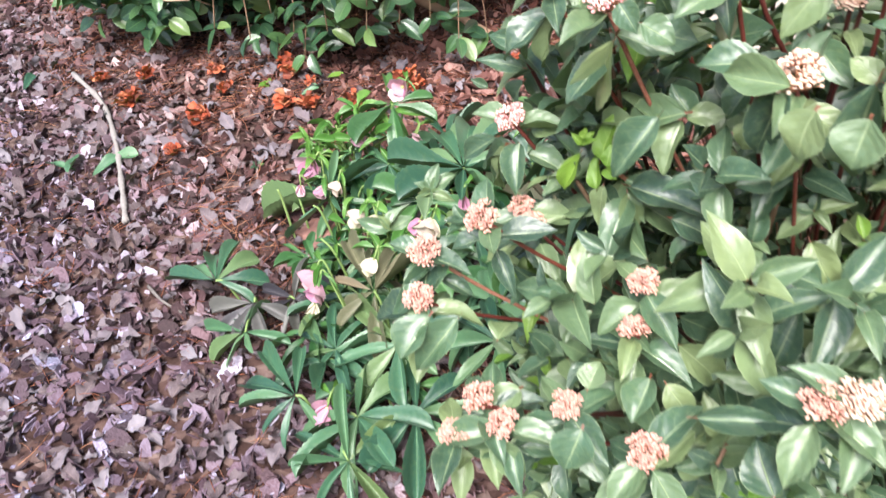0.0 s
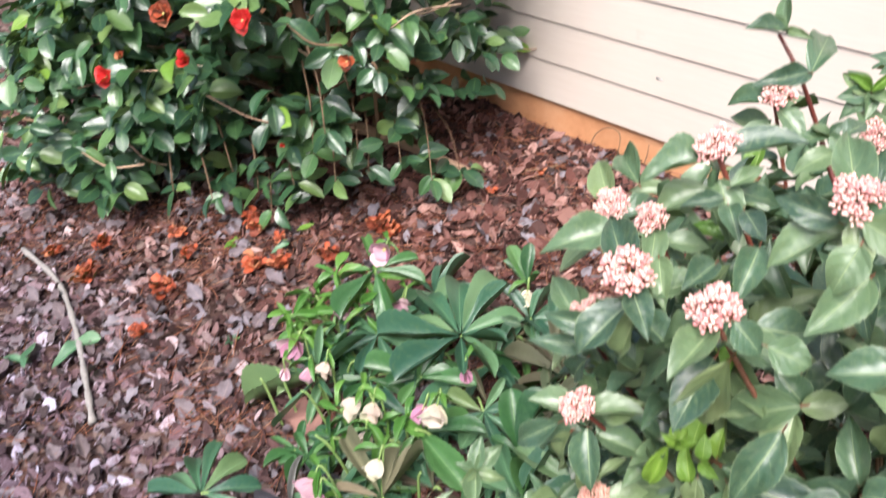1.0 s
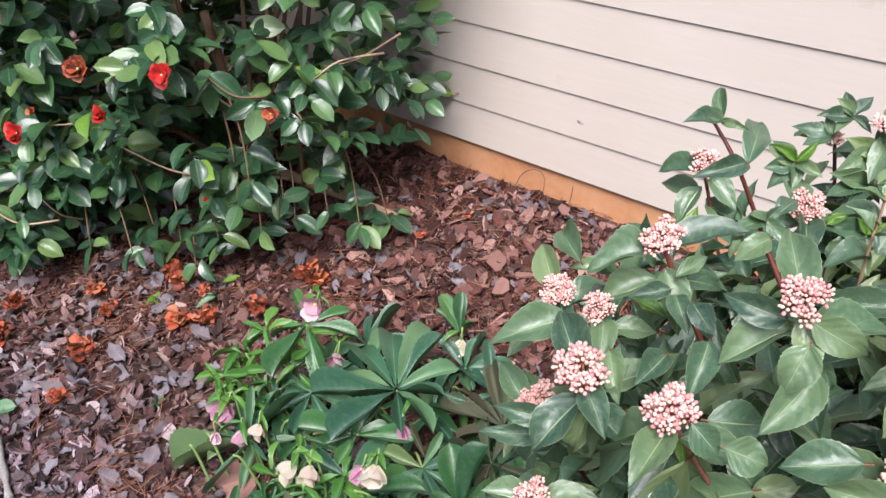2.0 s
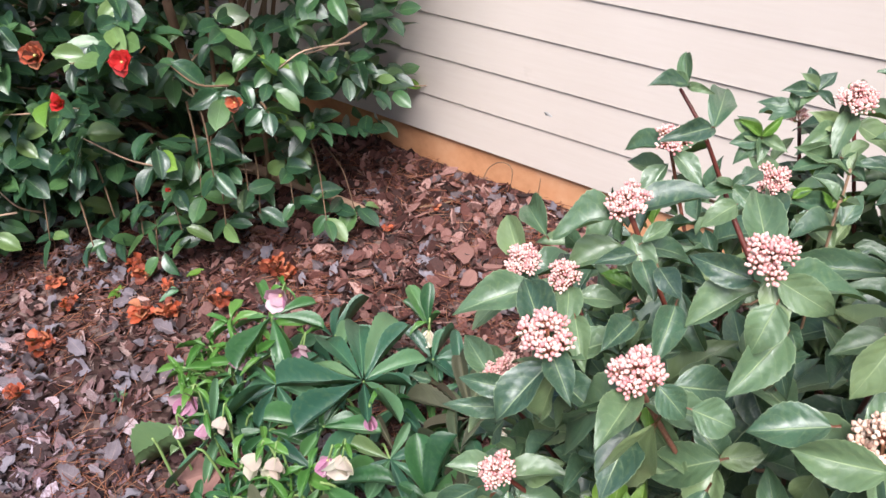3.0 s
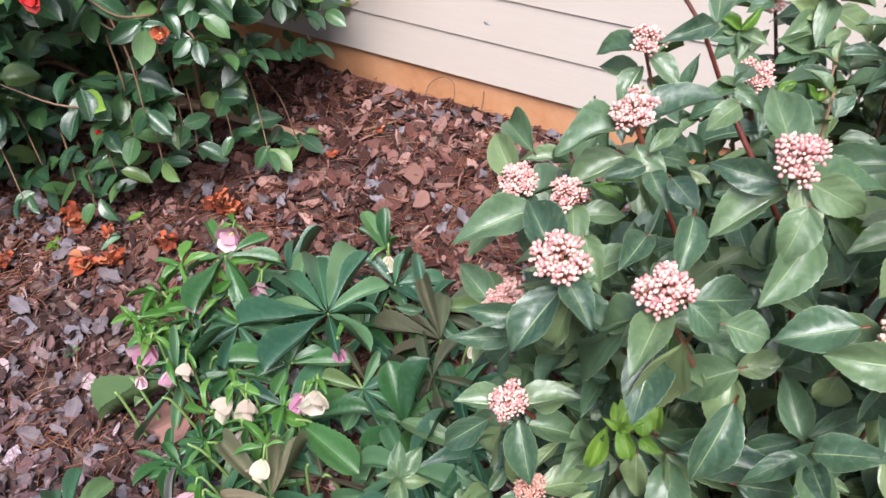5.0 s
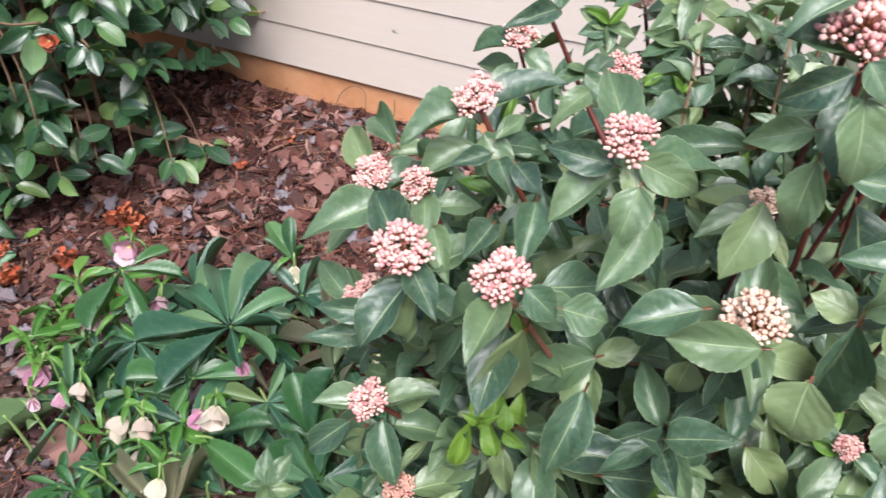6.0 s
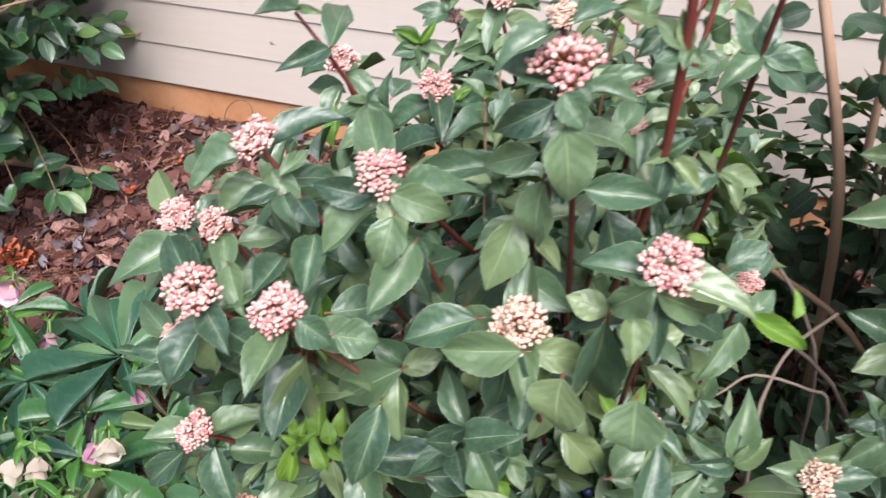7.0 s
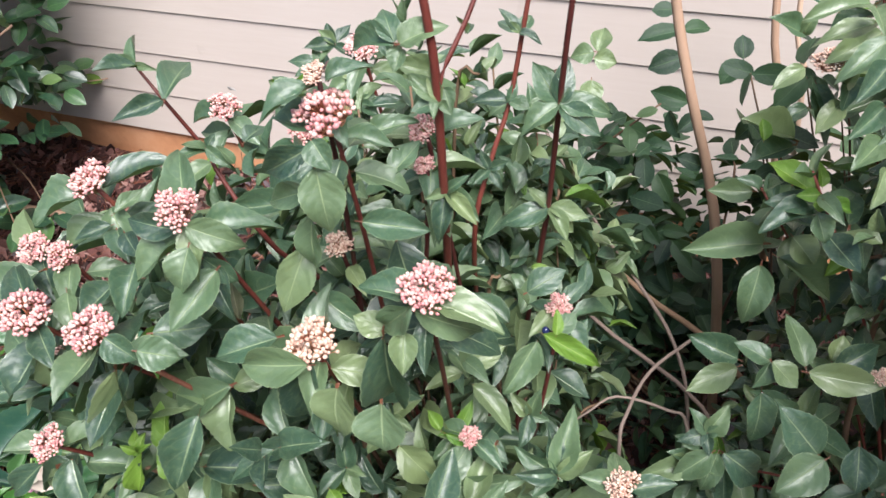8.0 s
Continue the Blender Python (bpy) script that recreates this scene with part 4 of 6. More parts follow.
pin((-0.432, 1.054, 1.065), (-0.466, 1.015, 1.088), 0.026)
pin((-0.432, 1.054, 1.065), (-0.418, 1.032, 1.055), 0.014)
pin((-0.498, 1.070, 1.078), (-0.520, 1.038, 1.079), 0.020)
pin((-0.498, 1.070, 1.078), (-0.518, 1.052, 1.091), 0.016)
pin((-0.498, 1.070, 1.078), (-0.474, 1.087, 1.081), 0.015)
bloom((-0.517, 1.153, 1.117), 0.016)
bloom((-0.448, 1.125, 1.172), 0.027)


def fill(leaves, centre, radii, count, length, z_min, shell=(0.55, 0.95), nodes=(2, 4), young=0.0, keep=lambda p: True, pair=True, turn=90.0, ratio=0.5, lift=0.45, gap=0.03):
    """Shoots all over and inside a rounded body, pointing out and up."""
    r, c, done, tries = leaves.rng, Vector(centre), 0, 0
    tips = []
    while done < count and tries < 40 * count:
        tries += 1
        d = Vector((r.gauss(0, 1), r.gauss(0, 1), r.gauss(0, 1))).normalized()
        k = r.uniform(*shell)
        p = c + Vector((d.x * radii[0], d.y * radii[1], d.z * radii[2])) * k
        if p.z < z_min or not keep(p):
            continue
        axis = Vector((d.x, d.y, d.z * 0.6)) + Vector((r.uniform(-0.4, 0.4), r.uniform(-0.4, 0.4), lift + r.uniform(-0.2, 0.3)))
        if not pair:
            leaves.spray(p, axis, r.randint(*nodes), length, ratio, young)
        else:
            leaves.shoot(p, axis, r.randint(*nodes), length * r.uniform(0.8, 1.15), turn, True, young, ratio, gap)
        tips.append((p, axis.normalized()))
        done += 1
    return tips


def limbs(plant, foot, tips, material, r0=0.007, r1=0.0025, spread=0.05, name="stem", seed=5):
    r = random.Random(seed)
    for p, axis in tips:
        a = Vector(foot) + Vector((r.uniform(-spread, spread), r.uniform(-spread, spread), -0.02))
        mid = a.lerp(p, 0.55) + Vector((r.uniform(-0.05, 0.05), r.uniform(-0.05, 0.05), -0.04))
        stem(plant, [a, mid, p - axis * 0.06, p - axis * 0.01], r0, r1, material, name)


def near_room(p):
    """Where the near shrub has room: off the gap beside it, below its top, and not hiding its placed front from the
    camera.
    """
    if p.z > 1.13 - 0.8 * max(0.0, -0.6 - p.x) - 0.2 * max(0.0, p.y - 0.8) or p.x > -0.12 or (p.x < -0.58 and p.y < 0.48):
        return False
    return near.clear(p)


tips = fill(near, (-0.32, 0.92, 0.6), (0.37, 0.46, 0.95), 470, 0.068, 0.08, (0.78, 1.0), (3, 4), 0.05, near_room)
tips += fill(near, (-0.32, 0.92, 0.6), (0.33, 0.40, 0.85), 150, 0.068, 0.08, (0.5, 0.8), (3, 4), 0.0, near_room)
limbs(viburnum, VIB_BASE, tips[::14], STEM, 0.005, 0.002)
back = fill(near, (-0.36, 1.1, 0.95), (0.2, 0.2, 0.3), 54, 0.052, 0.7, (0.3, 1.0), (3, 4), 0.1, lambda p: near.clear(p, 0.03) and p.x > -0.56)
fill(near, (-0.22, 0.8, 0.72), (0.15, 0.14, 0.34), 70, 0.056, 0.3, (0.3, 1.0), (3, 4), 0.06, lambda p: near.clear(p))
# Unseen low continuation of the shrub, added to keep light out of the gap.
fill(near, (0.02, 0.52, 0.3), (0.34, 0.26, 0.42), 130, 0.058, 0.06, (0.6, 1.0), (3, 4), 0.04, lambda p: p.z < 0.66 and p.x > -0.25)
limbs(viburnum, VIB_BASE, back[::8], STEM, 0.0035, 0.0016)
# Tall stems that rise out of its back, with a few leaves high up.
stem(viburnum, [(-0.321, 1.042, -0.005), (-0.289, 0.969, 0.712), (-0.219, 0.841, 1.086), (-0.199, 0.806, 1.210), (-0.192, 0.796, 1.315), (-0.192, 0.792, 1.367), (-0.200, 0.790, 1.450)], 0.0042, 0.0034, RED_STEM, "stem", 8)
stem(viburnum, [(-0.193, 0.797, 1.295), (-0.189, 0.799, 1.325), (-0.173, 0.836, 1.373), (-0.165, 0.870, 1.430)], 0.0024, 0.002, RED_STEM, "twig")
stem(viburnum, [(-0.300, 1.093, -0.005), (-0.279, 1.045, 0.713), (-0.234, 0.945, 1.037), (-0.217, 0.959, 1.133), (-0.203, 0.991, 1.196), (-0.188, 1.013, 1.300), (-0.170, 1.040, 1.420)], 0.0032, 0.0024, RED_STEM)
stem(viburnum, [(-0.260, 1.092, -0.005), (-0.239, 1.083, 0.615), (-0.180, 1.020, 0.979), (-0.170, 1.017, 1.048), (-0.149, 0.988, 1.204), (-0.135, 0.971, 1.305), (-0.120, 0.970, 1.420)], 0.0036, 0.0027, DARK_STEM)
stem(viburnum, [(-0.329, 0.983, 0.315), (-0.340, 0.911, 0.861), (-0.402, 0.817, 1.087), (-0.450, 0.819, 1.167), (-0.470, 0.829, 1.193), (-0.492, 0.819, 1.249), (-0.519, 0.825, 1.278)], 0.0034, 0.0016, RED_STEM)
for p, axis, n in [((-0.36, 1.12, 1.15), (0.1, 0.1, 1), 4), ((-0.42, 1.05, 1.12), (-0.2, 0, 1), 4), ((-0.3, 1.2, 1.12), (0, 0.2, 1), 4), ((-0.25, 1.22, 1.05), (0.2, 0, 1), 3), ((-0.46, 1.12, 1.02), (-0.3, 0.2, 1), 4), ((-0.33, 1.02, 1.18), (0, -0.2, 1), 4), ((-0.4, 0.95, 1.14), (-0.1, -0.2, 1), 4), ((-0.28, 1.12, 0.98), (0.1, -0.3, 1), 4), ((-0.2, 1.15, 0.92), (0.3, -0.1, 1), 4), ((-0.45, 1.0, 1.05), (-0.3, -0.2, 1), 3)]:
    near.shoot(p, axis, n, 0.055)
    stem(viburnum, [VIB_BASE + Vector((0, 0.05, 0.3)), Vector(p) - Vector((0, 0, 0.3)), p], 0.0026, 0.0015, STEM)
# Two dark berries low in the shrub.
for at in [(-0.22, 0.723, 0.858), (-0.123, 0.854, 1.019)]:
    part("berry", ball((0.0042, 0.0042, 0.005), 2).mesh("berry", BERRY), viburnum, Matrix.Translation(at), "small dark blue berry")
near.finish(lambda item: item[1].translation.y - 0.9 * item[1].translation.z, "dense glossy green inner leaves")

# The second viburnum.
FAR_BASE = Vector((0.42, 1.35, 0.0))
viburnum_2 = thing("viburnum_shrub", FAR_BASE, "evergreen viburnum shrub with few cream buds beside bare canes", "shrub", "viburnum shrubs")
far = Foliage(viburnum_2, VIB_SHAPES, VIB_MESHES, VIB_YOUNG, 12)


def pin_r(base, tip, width, young=False):
    pin(base, tip, width, young, far)


def bloom_r(at, radius):
    flower_cluster(viburnum_2, at, radius, far.rng, 1)


pin_r((0.066, 1.175, 0.927), (-0.020, 1.127, 0.938), 0.049)
pin_r((0.067, 1.116, 0.940), (0.064, 1.067, 0.882), 0.046)
pin_r((0.086, 1.155, 0.925), (0.172, 1.164, 0.869), 0.052)
pin_r((0.093, 0.969, 0.879), (0.104, 0.933, 0.828), 0.038)
pin_r((0.063, 1.071, 0.819), (0.001, 1.064, 0.846), 0.044)
pin_r((0.064, 1.028, 0.849), (0.010, 0.991, 0.830), 0.036)
pin_r((0.096, 0.977, 0.921), (0.060, 0.978, 0.943), 0.028)
pin_r((0.095, 0.969, 0.929), (0.088, 0.946, 0.904), 0.028)
pin_r((0.097, 0.962, 0.937), (0.127, 0.955, 0.910), 0.029)
pin_r((0.137, 1.027, 0.875), (0.112, 1.075, 0.914), 0.035)
pin_r((0.163, 1.042, 0.878), (0.169, 1.065, 0.902), 0.028)
pin_r((0.160, 0.916, 0.860), (0.113, 0.930, 0.905), 0.052)
pin_r((0.166, 0.902, 0.872), (0.125, 0.863, 0.847), 0.048)
pin_r((0.194, 0.914, 0.892), (0.203, 0.884, 0.852), 0.039)
pin_r((0.114, 1.137, 1.024), (0.061, 1.122, 1.036), 0.035)
pin_r((0.153, 1.157, 0.989), (0.150, 1.213, 1.026), 0.039)
pin_r((0.114, 1.115, 1.030), (0.131, 1.100, 1.001), 0.031)
pin_r((0.096, 1.150, 0.965), (0.128, 1.141, 0.935), 0.042)
pin_r((0.137, 0.986, 0.908), (0.215, 0.989, 0.904), 0.041)
pin_r((0.162, 1.020, 0.885), (0.213, 1.049, 0.911), 0.039)
pin_r((0.055, 0.926, 0.806), (0.019, 0.891, 0.781), 0.035)
pin_r((0.061, 0.928, 0.806), (0.052, 0.893, 0.766), 0.029)
pin_r((0.067, 0.931, 0.805), (0.116, 0.934, 0.770), 0.047)
pin_r((0.042, 0.925, 0.813), (0.015, 0.924, 0.825), 0.020)
pin_r((0.077, 1.358, 0.971), (0.008, 1.329, 1.011), 0.042)
pin_r((0.079, 1.353, 0.965), (0.025, 1.299, 0.964), 0.042)
pin_r((0.146, 1.294, 1.167), (0.104, 1.245, 1.159), 0.044)
pin_r((0.127, 1.268, 1.149), (0.126, 1.218, 1.114), 0.037)
pin_r((0.106, 1.252, 1.081), (0.084, 1.273, 1.120), 0.028)
pin_r((0.087, 1.266, 1.109), (0.110, 1.241, 1.067), 0.031)
pin_r((0.039, 1.280, 0.931), (-0.017, 1.259, 0.936), 0.037)
pin_r((0.087, 1.277, 0.952), (0.058, 1.220, 0.902), 0.038)
pin_r((0.114, 1.133, 1.053), (0.110, 1.151, 1.077), 0.020, young=True)
pin_r((0.114, 1.128, 1.046), (0.089, 1.117, 1.047), 0.020, young=True)
pin_r((0.116, 1.115, 1.046), (0.114, 1.107, 1.038), 0.019, young=True)
pin_r((0.119, 1.117, 1.047), (0.153, 1.123, 1.034), 0.021, young=True)
pin_r((0.041, 1.296, 1.003), (0.035, 1.314, 1.027), 0.020, young=True)
pin_r((-0.082, 0.751, 1.124), (-0.083, 0.765, 1.141), 0.013, young=True)
bloom_r((0.096, 1.272, 1.145), 0.025)
bloom_r((0.208, 0.996, 0.917), 0.012)
pin_r((0.045, 0.937, 0.825), (0.022, 0.914, 0.830), 0.022)
pin_r((0.045, 0.937, 0.825), (0.030, 0.938, 0.855), 0.021)
pin_r((0.045, 0.937, 0.825), (0.063, 0.940, 0.840), 0.015)
pin_r((0.045, 0.937, 0.825), (0.053, 0.915, 0.814), 0.017)
pin_r((0.045, 0.937, 0.825), (0.063, 0.955, 0.858), 0.027)
pin_r((0.042, 0.928, 0.782), (-0.010, 0.887, 0.785), 0.034)
pin_r((0.042, 0.928, 0.782), (0.066, 0.904, 0.758), 0.021)
pin_r((0.042, 0.928, 0.782), (0.082, 0.936, 0.790), 0.021)
pin_r((0.042, 0.928, 0.782), (0.006, 0.913, 0.803), 0.022)
pin_r((0.120, 1.160, 1.257), (0.063, 1.120, 1.259), 0.031)
pin_r((0.132, 1.220, 1.211), (0.081, 1.180, 1.214), 0.029)
pin_r((0.143, 1.150, 1.227), (0.109, 1.100, 1.214), 0.031)
pin_r((0.147, 1.130, 1.210), (0.124, 1.080, 1.190), 0.029)
pin_r((0.155, 1.150, 1.152), (0.127, 1.100, 1.136), 0.030)
pin_r((0.120, 1.250, 1.098), (0.095, 1.200, 1.081), 0.029)
pin_r((0.127, 1.200, 1.237), (0.138, 1.150, 1.233), 0.028)
pin_r((0.119, 1.220, 1.137), (0.126, 1.200, 1.189), 0.025)
pin_r((0.062, 1.400, 1.109), (0.021, 1.360, 1.146), 0.034)
pin_r((0.062, 1.400, 1.107), (0.076, 1.400, 1.145), 0.020)
pin_r((0.074, 1.400, 1.061), (0.040, 1.360, 1.052), 0.029)
pin_r((0.088, 1.400, 1.002), (0.052, 1.360, 0.997), 0.027)
pin_r((0.089, 1.380, 1.009), (0.123, 1.330, 0.995), 0.031)
pin_r((0.158, 1.120, 1.129), (0.133, 1.060, 1.128), 0.033)
pin_r((0.090, 1.200, 1.230), (0.053, 1.200, 1.252), 0.022)
pin_r((0.160, 1.050, 1.140), (0.153, 1.000, 1.127), 0.026)


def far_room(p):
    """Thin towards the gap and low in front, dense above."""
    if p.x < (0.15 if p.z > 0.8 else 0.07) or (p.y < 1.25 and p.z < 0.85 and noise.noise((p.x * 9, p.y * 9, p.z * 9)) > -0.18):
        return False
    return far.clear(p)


tips = fill(far, (0.45, 1.32, 0.62), (0.43, 0.40, 0.80), 520, 0.06, 0.1, (0.7, 1.0), (3, 4), 0.05, far_room)
tips += fill(far, (0.36, 1.45, 1.12), (0.22, 0.22, 0.26), 70, 0.06, 0.8, (0.4, 1.0), (3, 4), 0.05, lambda p: p.x > 0.16)
# Unseen overhang, added out of view to shade what lies below.
tips += fill(far, (0.58, 0.66, 1.42), (0.3, 0.36, 0.42), 180, 0.066, 0.9, (0.3, 1.0), (3, 4), 0.05)
limbs(viburnum_2, FAR_BASE, tips[::12], STEM, 0.006, 0.002)
for p, axis, n in [((0.06, 0.98, 0.72), (-0.3, -0.5, 0.7), 4), ((0.16, 0.94, 0.7), (0, -0.5, 0.8), 4), ((0.02, 1.02, 0.62), (-0.4, -0.4, 0.6), 4), ((0.24, 0.95, 0.78), (0.1, -0.6, 0.8), 4), ((0.14, 1.0, 0.82), (-0.2, -0.5, 0.8), 4), ((0.1, 1.12, 1.08), (-0.3, -0.2, 1), 4), ((0.16, 1.25, 1.2), (-0.2, -0.2, 1), 4), ((0.24, 1.2, 1.14), (0, -0.3, 1), 4), ((0.05, 1.22, 0.98), (-0.5, -0.2, 0.8), 4), ((0.16, 1.2, 1.22), (-0.2, -0.2, 1), 4), ((0.2, 1.3, 1.2), (-0.1, -0.3, 1), 4), ((0.22, 1.15, 1.1), (0, -0.4, 0.9), 4), ((0.14, 1.32, 1.1), (-0.3, -0.3, 0.8), 4), ((0.2, 1.12, 1.2), (0.1, -0.3, 1), 4), ((0.27, 1.25, 1.26), (0, -0.2, 1), 4), ((0.13, 1.4, 1.22), (-0.2, -0.3, 0.9), 4), ((0.19, 1.36, 1.3), (0, -0.3, 1), 4)]:
    far.shoot(p, axis, n, 0.062, young=0.1)
    stem(viburnum_2, [FAR_BASE + Vector((-0.05, -0.05, 0.2)), FAR_BASE.lerp(Vector(p), 0.6) + Vector((0, 0, 0.1)), p], 0.003, 0.0016, RED_STEM)
far.finish(lambda item: item[1].translation.y + item[1].translation.x, "dense glossy green inner leaves")

# A low dark shrub against the wall, with tan canes.
CANE_BASE = Vector((-0.02, 1.62, 0.0))
caned = thing("caned_shrub", CANE_BASE, "thin dark leafy shrub with bare tan canes against the wall", "shrub")
dark = Foliage(caned, CAM_SHAPES, SHADE_PAINTED_MESHES, CAM_YOUNG, 13)


def pin_c(base, tip, width):
    pin(base, tip, width, False, dark)


pin_c((-0.122, 1.602, 1.001), (-0.182, 1.560, 1.002), 0.039)
pin_c((-0.118, 1.603, 1.000), (-0.077, 1.627, 1.006), 0.035)
pin_c((-0.110, 1.567, 0.972), (-0.158, 1.537, 0.961), 0.048)
pin_c((-0.089, 1.528, 0.912), (-0.147, 1.517, 0.931), 0.039)
pin_c((-0.022, 1.662, 0.932), (-0.029, 1.686, 0.966), 0.040)
pin_c((-0.021, 1.659, 0.928), (-0.051, 1.625, 0.904), 0.046)
pin_c((-0.072, 1.532, 0.887), (-0.093, 1.498, 0.875), 0.035)
pin_c((-0.045, 1.445, 0.848), (-0.081, 1.432, 0.869), 0.034)
pin_c((-0.142, 1.646, 1.017), (-0.177, 1.631, 1.020), 0.035)
stem(caned, [(0.054, 1.465, 0.015), (0.018, 1.433, 0.515), (-0.007, 1.429, 0.725), (-0.036, 1.441, 0.845), (-0.075, 1.443, 0.974), (-0.118, 1.482, 1.109), (-0.150, 1.510, 1.300)], 0.0092, 0.0078, TAN, "cane", 8)
stem(caned, [(0.090, 1.904, 0.003), (0.055, 1.908, 0.671), (0.017, 1.924, 0.839), (-0.010, 2.000, 1.050)], 0.0095, 0.0075, TAN, "cane", 8)
stem(caned, [(0.119, 1.933, 0.002), (0.086, 1.957, 0.709), (0.056, 1.974, 0.837), (0.040, 2.030, 1.000)], 0.007, 0.005, TAN, "cane", 7)
stem(caned, [(-0.318, 1.413, 0.942), (-0.191, 1.296, 0.839), (-0.092, 1.223, 0.774), (-0.030, 1.193, 0.701), (0.006, 1.167, 0.594), (0.027, 1.225, 0.211), (0.030, 1.300, -0.020)], 0.0024, 0.0035, GREY_CANE, "cane")
stem(caned, [(-0.327, 1.274, 0.950), (-0.239, 1.216, 0.845), (-0.156, 1.172, 0.744), (0.027, 1.153, 0.620), (0.115, 1.225, 0.313), (0.150, 1.300, -0.020)], 0.0026, 0.004, GREY_CANE, "cane")
stem(caned, [(-0.240, 1.366, 0.764), (-0.103, 1.299, 0.694), (0.045, 1.278, 0.606), (0.194, 1.329, 0.300), (0.220, 1.380, -0.020)], 0.0038, 0.0065, STEM, "cane")
stem(caned, [(0.001, 1.138, 0.772), (-0.045, 1.088, 0.742), (-0.064, 1.045, 0.699), (-0.066, 1.010, 0.655), (-0.050, 1.020, 0.400), (-0.040, 1.050, -0.020)], 0.0024, 0.0035, GREY_CANE, "cane")
stem(caned, [(-0.140, 1.017, 0.672), (-0.115, 1.025, 0.700), (-0.082, 1.051, 0.716), (-0.014, 1.065, 0.697), (0.016, 1.065, 0.669), (0.038, 1.082, 0.411), (0.050, 1.150, -0.020)], 0.0016, 0.003, GREY_CANE, "cane")


def caned_room(p):
    """Low before the wall, rising towards the near shrub and again beyond the cane."""
    top = 0.56 + 0.7 * max(0.0, -0.14 - p.x) + 1.6 * max(0.0, p.x - 0.08)
    return 1.6 < p.y < 2.17 and p.z < top


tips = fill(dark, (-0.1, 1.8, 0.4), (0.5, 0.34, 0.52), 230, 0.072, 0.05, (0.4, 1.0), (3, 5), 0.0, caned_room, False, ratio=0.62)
# Dark low leaves added to stand in for the shade in the gap.
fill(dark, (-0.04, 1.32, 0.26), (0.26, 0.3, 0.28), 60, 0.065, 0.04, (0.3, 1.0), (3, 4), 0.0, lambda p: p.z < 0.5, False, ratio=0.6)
# A leafy branch that leans across the open wall, and sprays beyond the cane.
stem(caned, [(-0.5, 1.7, 0.3), (-0.4, 1.73, 0.52), (-0.28, 1.74, 0.66), (-0.16, 1.73, 0.79)], 0.004, 0.0018, STEM, "twig")
for p in [(-0.4, 1.72, 0.56), (-0.34, 1.74, 0.62), (-0.28, 1.73, 0.68), (-0.22, 1.73, 0.73), (-0.165, 1.72, 0.78), (0.0, 1.52, 0.98), (0.05, 1.5, 0.9), (0.08, 1.55, 0.97), (0.07, 1.5, 0.83), (0.12, 1.56, 1.03), (0.1, 1.6, 0.76), (0.14, 1.62, 0.9), (0.02, 1.56, 0.88)]:
    dark.spray(p, (dark.rng.uniform(-1, 1), -0.6, 0.3), 4, 0.062, 0.62)
    if p[0] > -0.1:
        stem(caned, [(p[0] + 0.08, 1.6, p[2] - 0.4), (p[0] + 0.05, 1.58, p[2] - 0.2), p], 0.0026, 0.0014, STEM, "twig")
limbs(caned, CANE_BASE, tips[::16], STEM, 0.005, 0.002)
dark.finish(lambda item: item[1].translation.y, "leaves in a green darkened to stand for shade")

# The camellia.
CAM_BASE = Vector((-2.75, 1.72, 0.0))
camellia = thing("camellia_bush", CAM_BASE, "large dark green camellia bush with a few red blossoms", "shrub")
cam_leaves = Foliage(camellia, CAM_SHAPES, CAM_MESHES, CAM_YOUNG, 14)


def camellia_room(p):
    return p.y < 2.2 and not (p.z < 0.32 and p.x > -2.55 and p.y > 1.4) and not (p.z < 0.3 and p.x > -2.7 and noise.noise((p.x * 5, p.y * 5, 0)) > (p.z - 0.24) * 3)


def camellia_clump(p):
    """Leaves gather in clumps with dark hollows between."""
    return camellia_room(p) and noise.noise((p.x * 6.5, p.y * 6.5, p.z * 6.5)) > 0.0


tips = fill(cam_leaves, (-2.75, 1.74, 0.80), (0.82, 0.82, 0.97), 700, 0.09, 0.05, (0.84, 1.02), (3, 6), 0.03, camellia_clump, False, 137.0, 0.66, 0.05, 0.03)
tips2 = fill(cam_leaves, (-2.78, 1.76, 0.75), (0.66, 0.64, 0.8), 120, 0.09, 0.1, (0.6, 1.0), (3, 5), 0.0, camellia_room, False, 137.0, 0.56, 0.2, 0.03)
tips += fill(cam_leaves, (-3.08, 1.36, 0.42), (0.6, 0.55, 0.62), 280, 0.09, 0.06, (0.8, 1.02), (3, 6), 0.03, camellia_clump, False, 137.0, 0.66, 0.05, 0.03)
# Canopy above the view, added so that the mulch at the left lies shaded.
tips += fill(cam_leaves, (-3.3, 1.3, 1.25), (0.75, 0.6, 0.4), 200, 0.09, 0.9, (0.7, 1.02), (3, 6), 0.03, camellia_clump, False, 137.0, 0.66, 0.05, 0.03)
tips += fill(cam_leaves, (-3.75, 1.3, 0.7), (0.5, 0.5, 0.8), 150, 0.09, 0.1, (0.75, 1.02), (3, 6), 0.03, camellia_clump, False, 137.0, 0.66, 0.05, 0.03)
tips += fill(cam_leaves, (-3.12, 0.98, 0.36), (0.5, 0.36, 0.34), 130, 0.085, 0.1, (0.6, 1.02), (3, 6), 0.03, camellia_clump, False, 137.0, 0.66, 0.05, 0.03)
# Unseen upper lobe, added to throw shade on the siding beside the bush.
tips += fill(cam_leaves, (-2.1, 1.85, 1.3), (0.42, 0.3, 0.3), 110, 0.09, 0.98, (0.4, 1.02), (3, 6), 0.03, lambda p: p.y < 2.18, False, 137.0, 0.66, 0.05, 0.03)
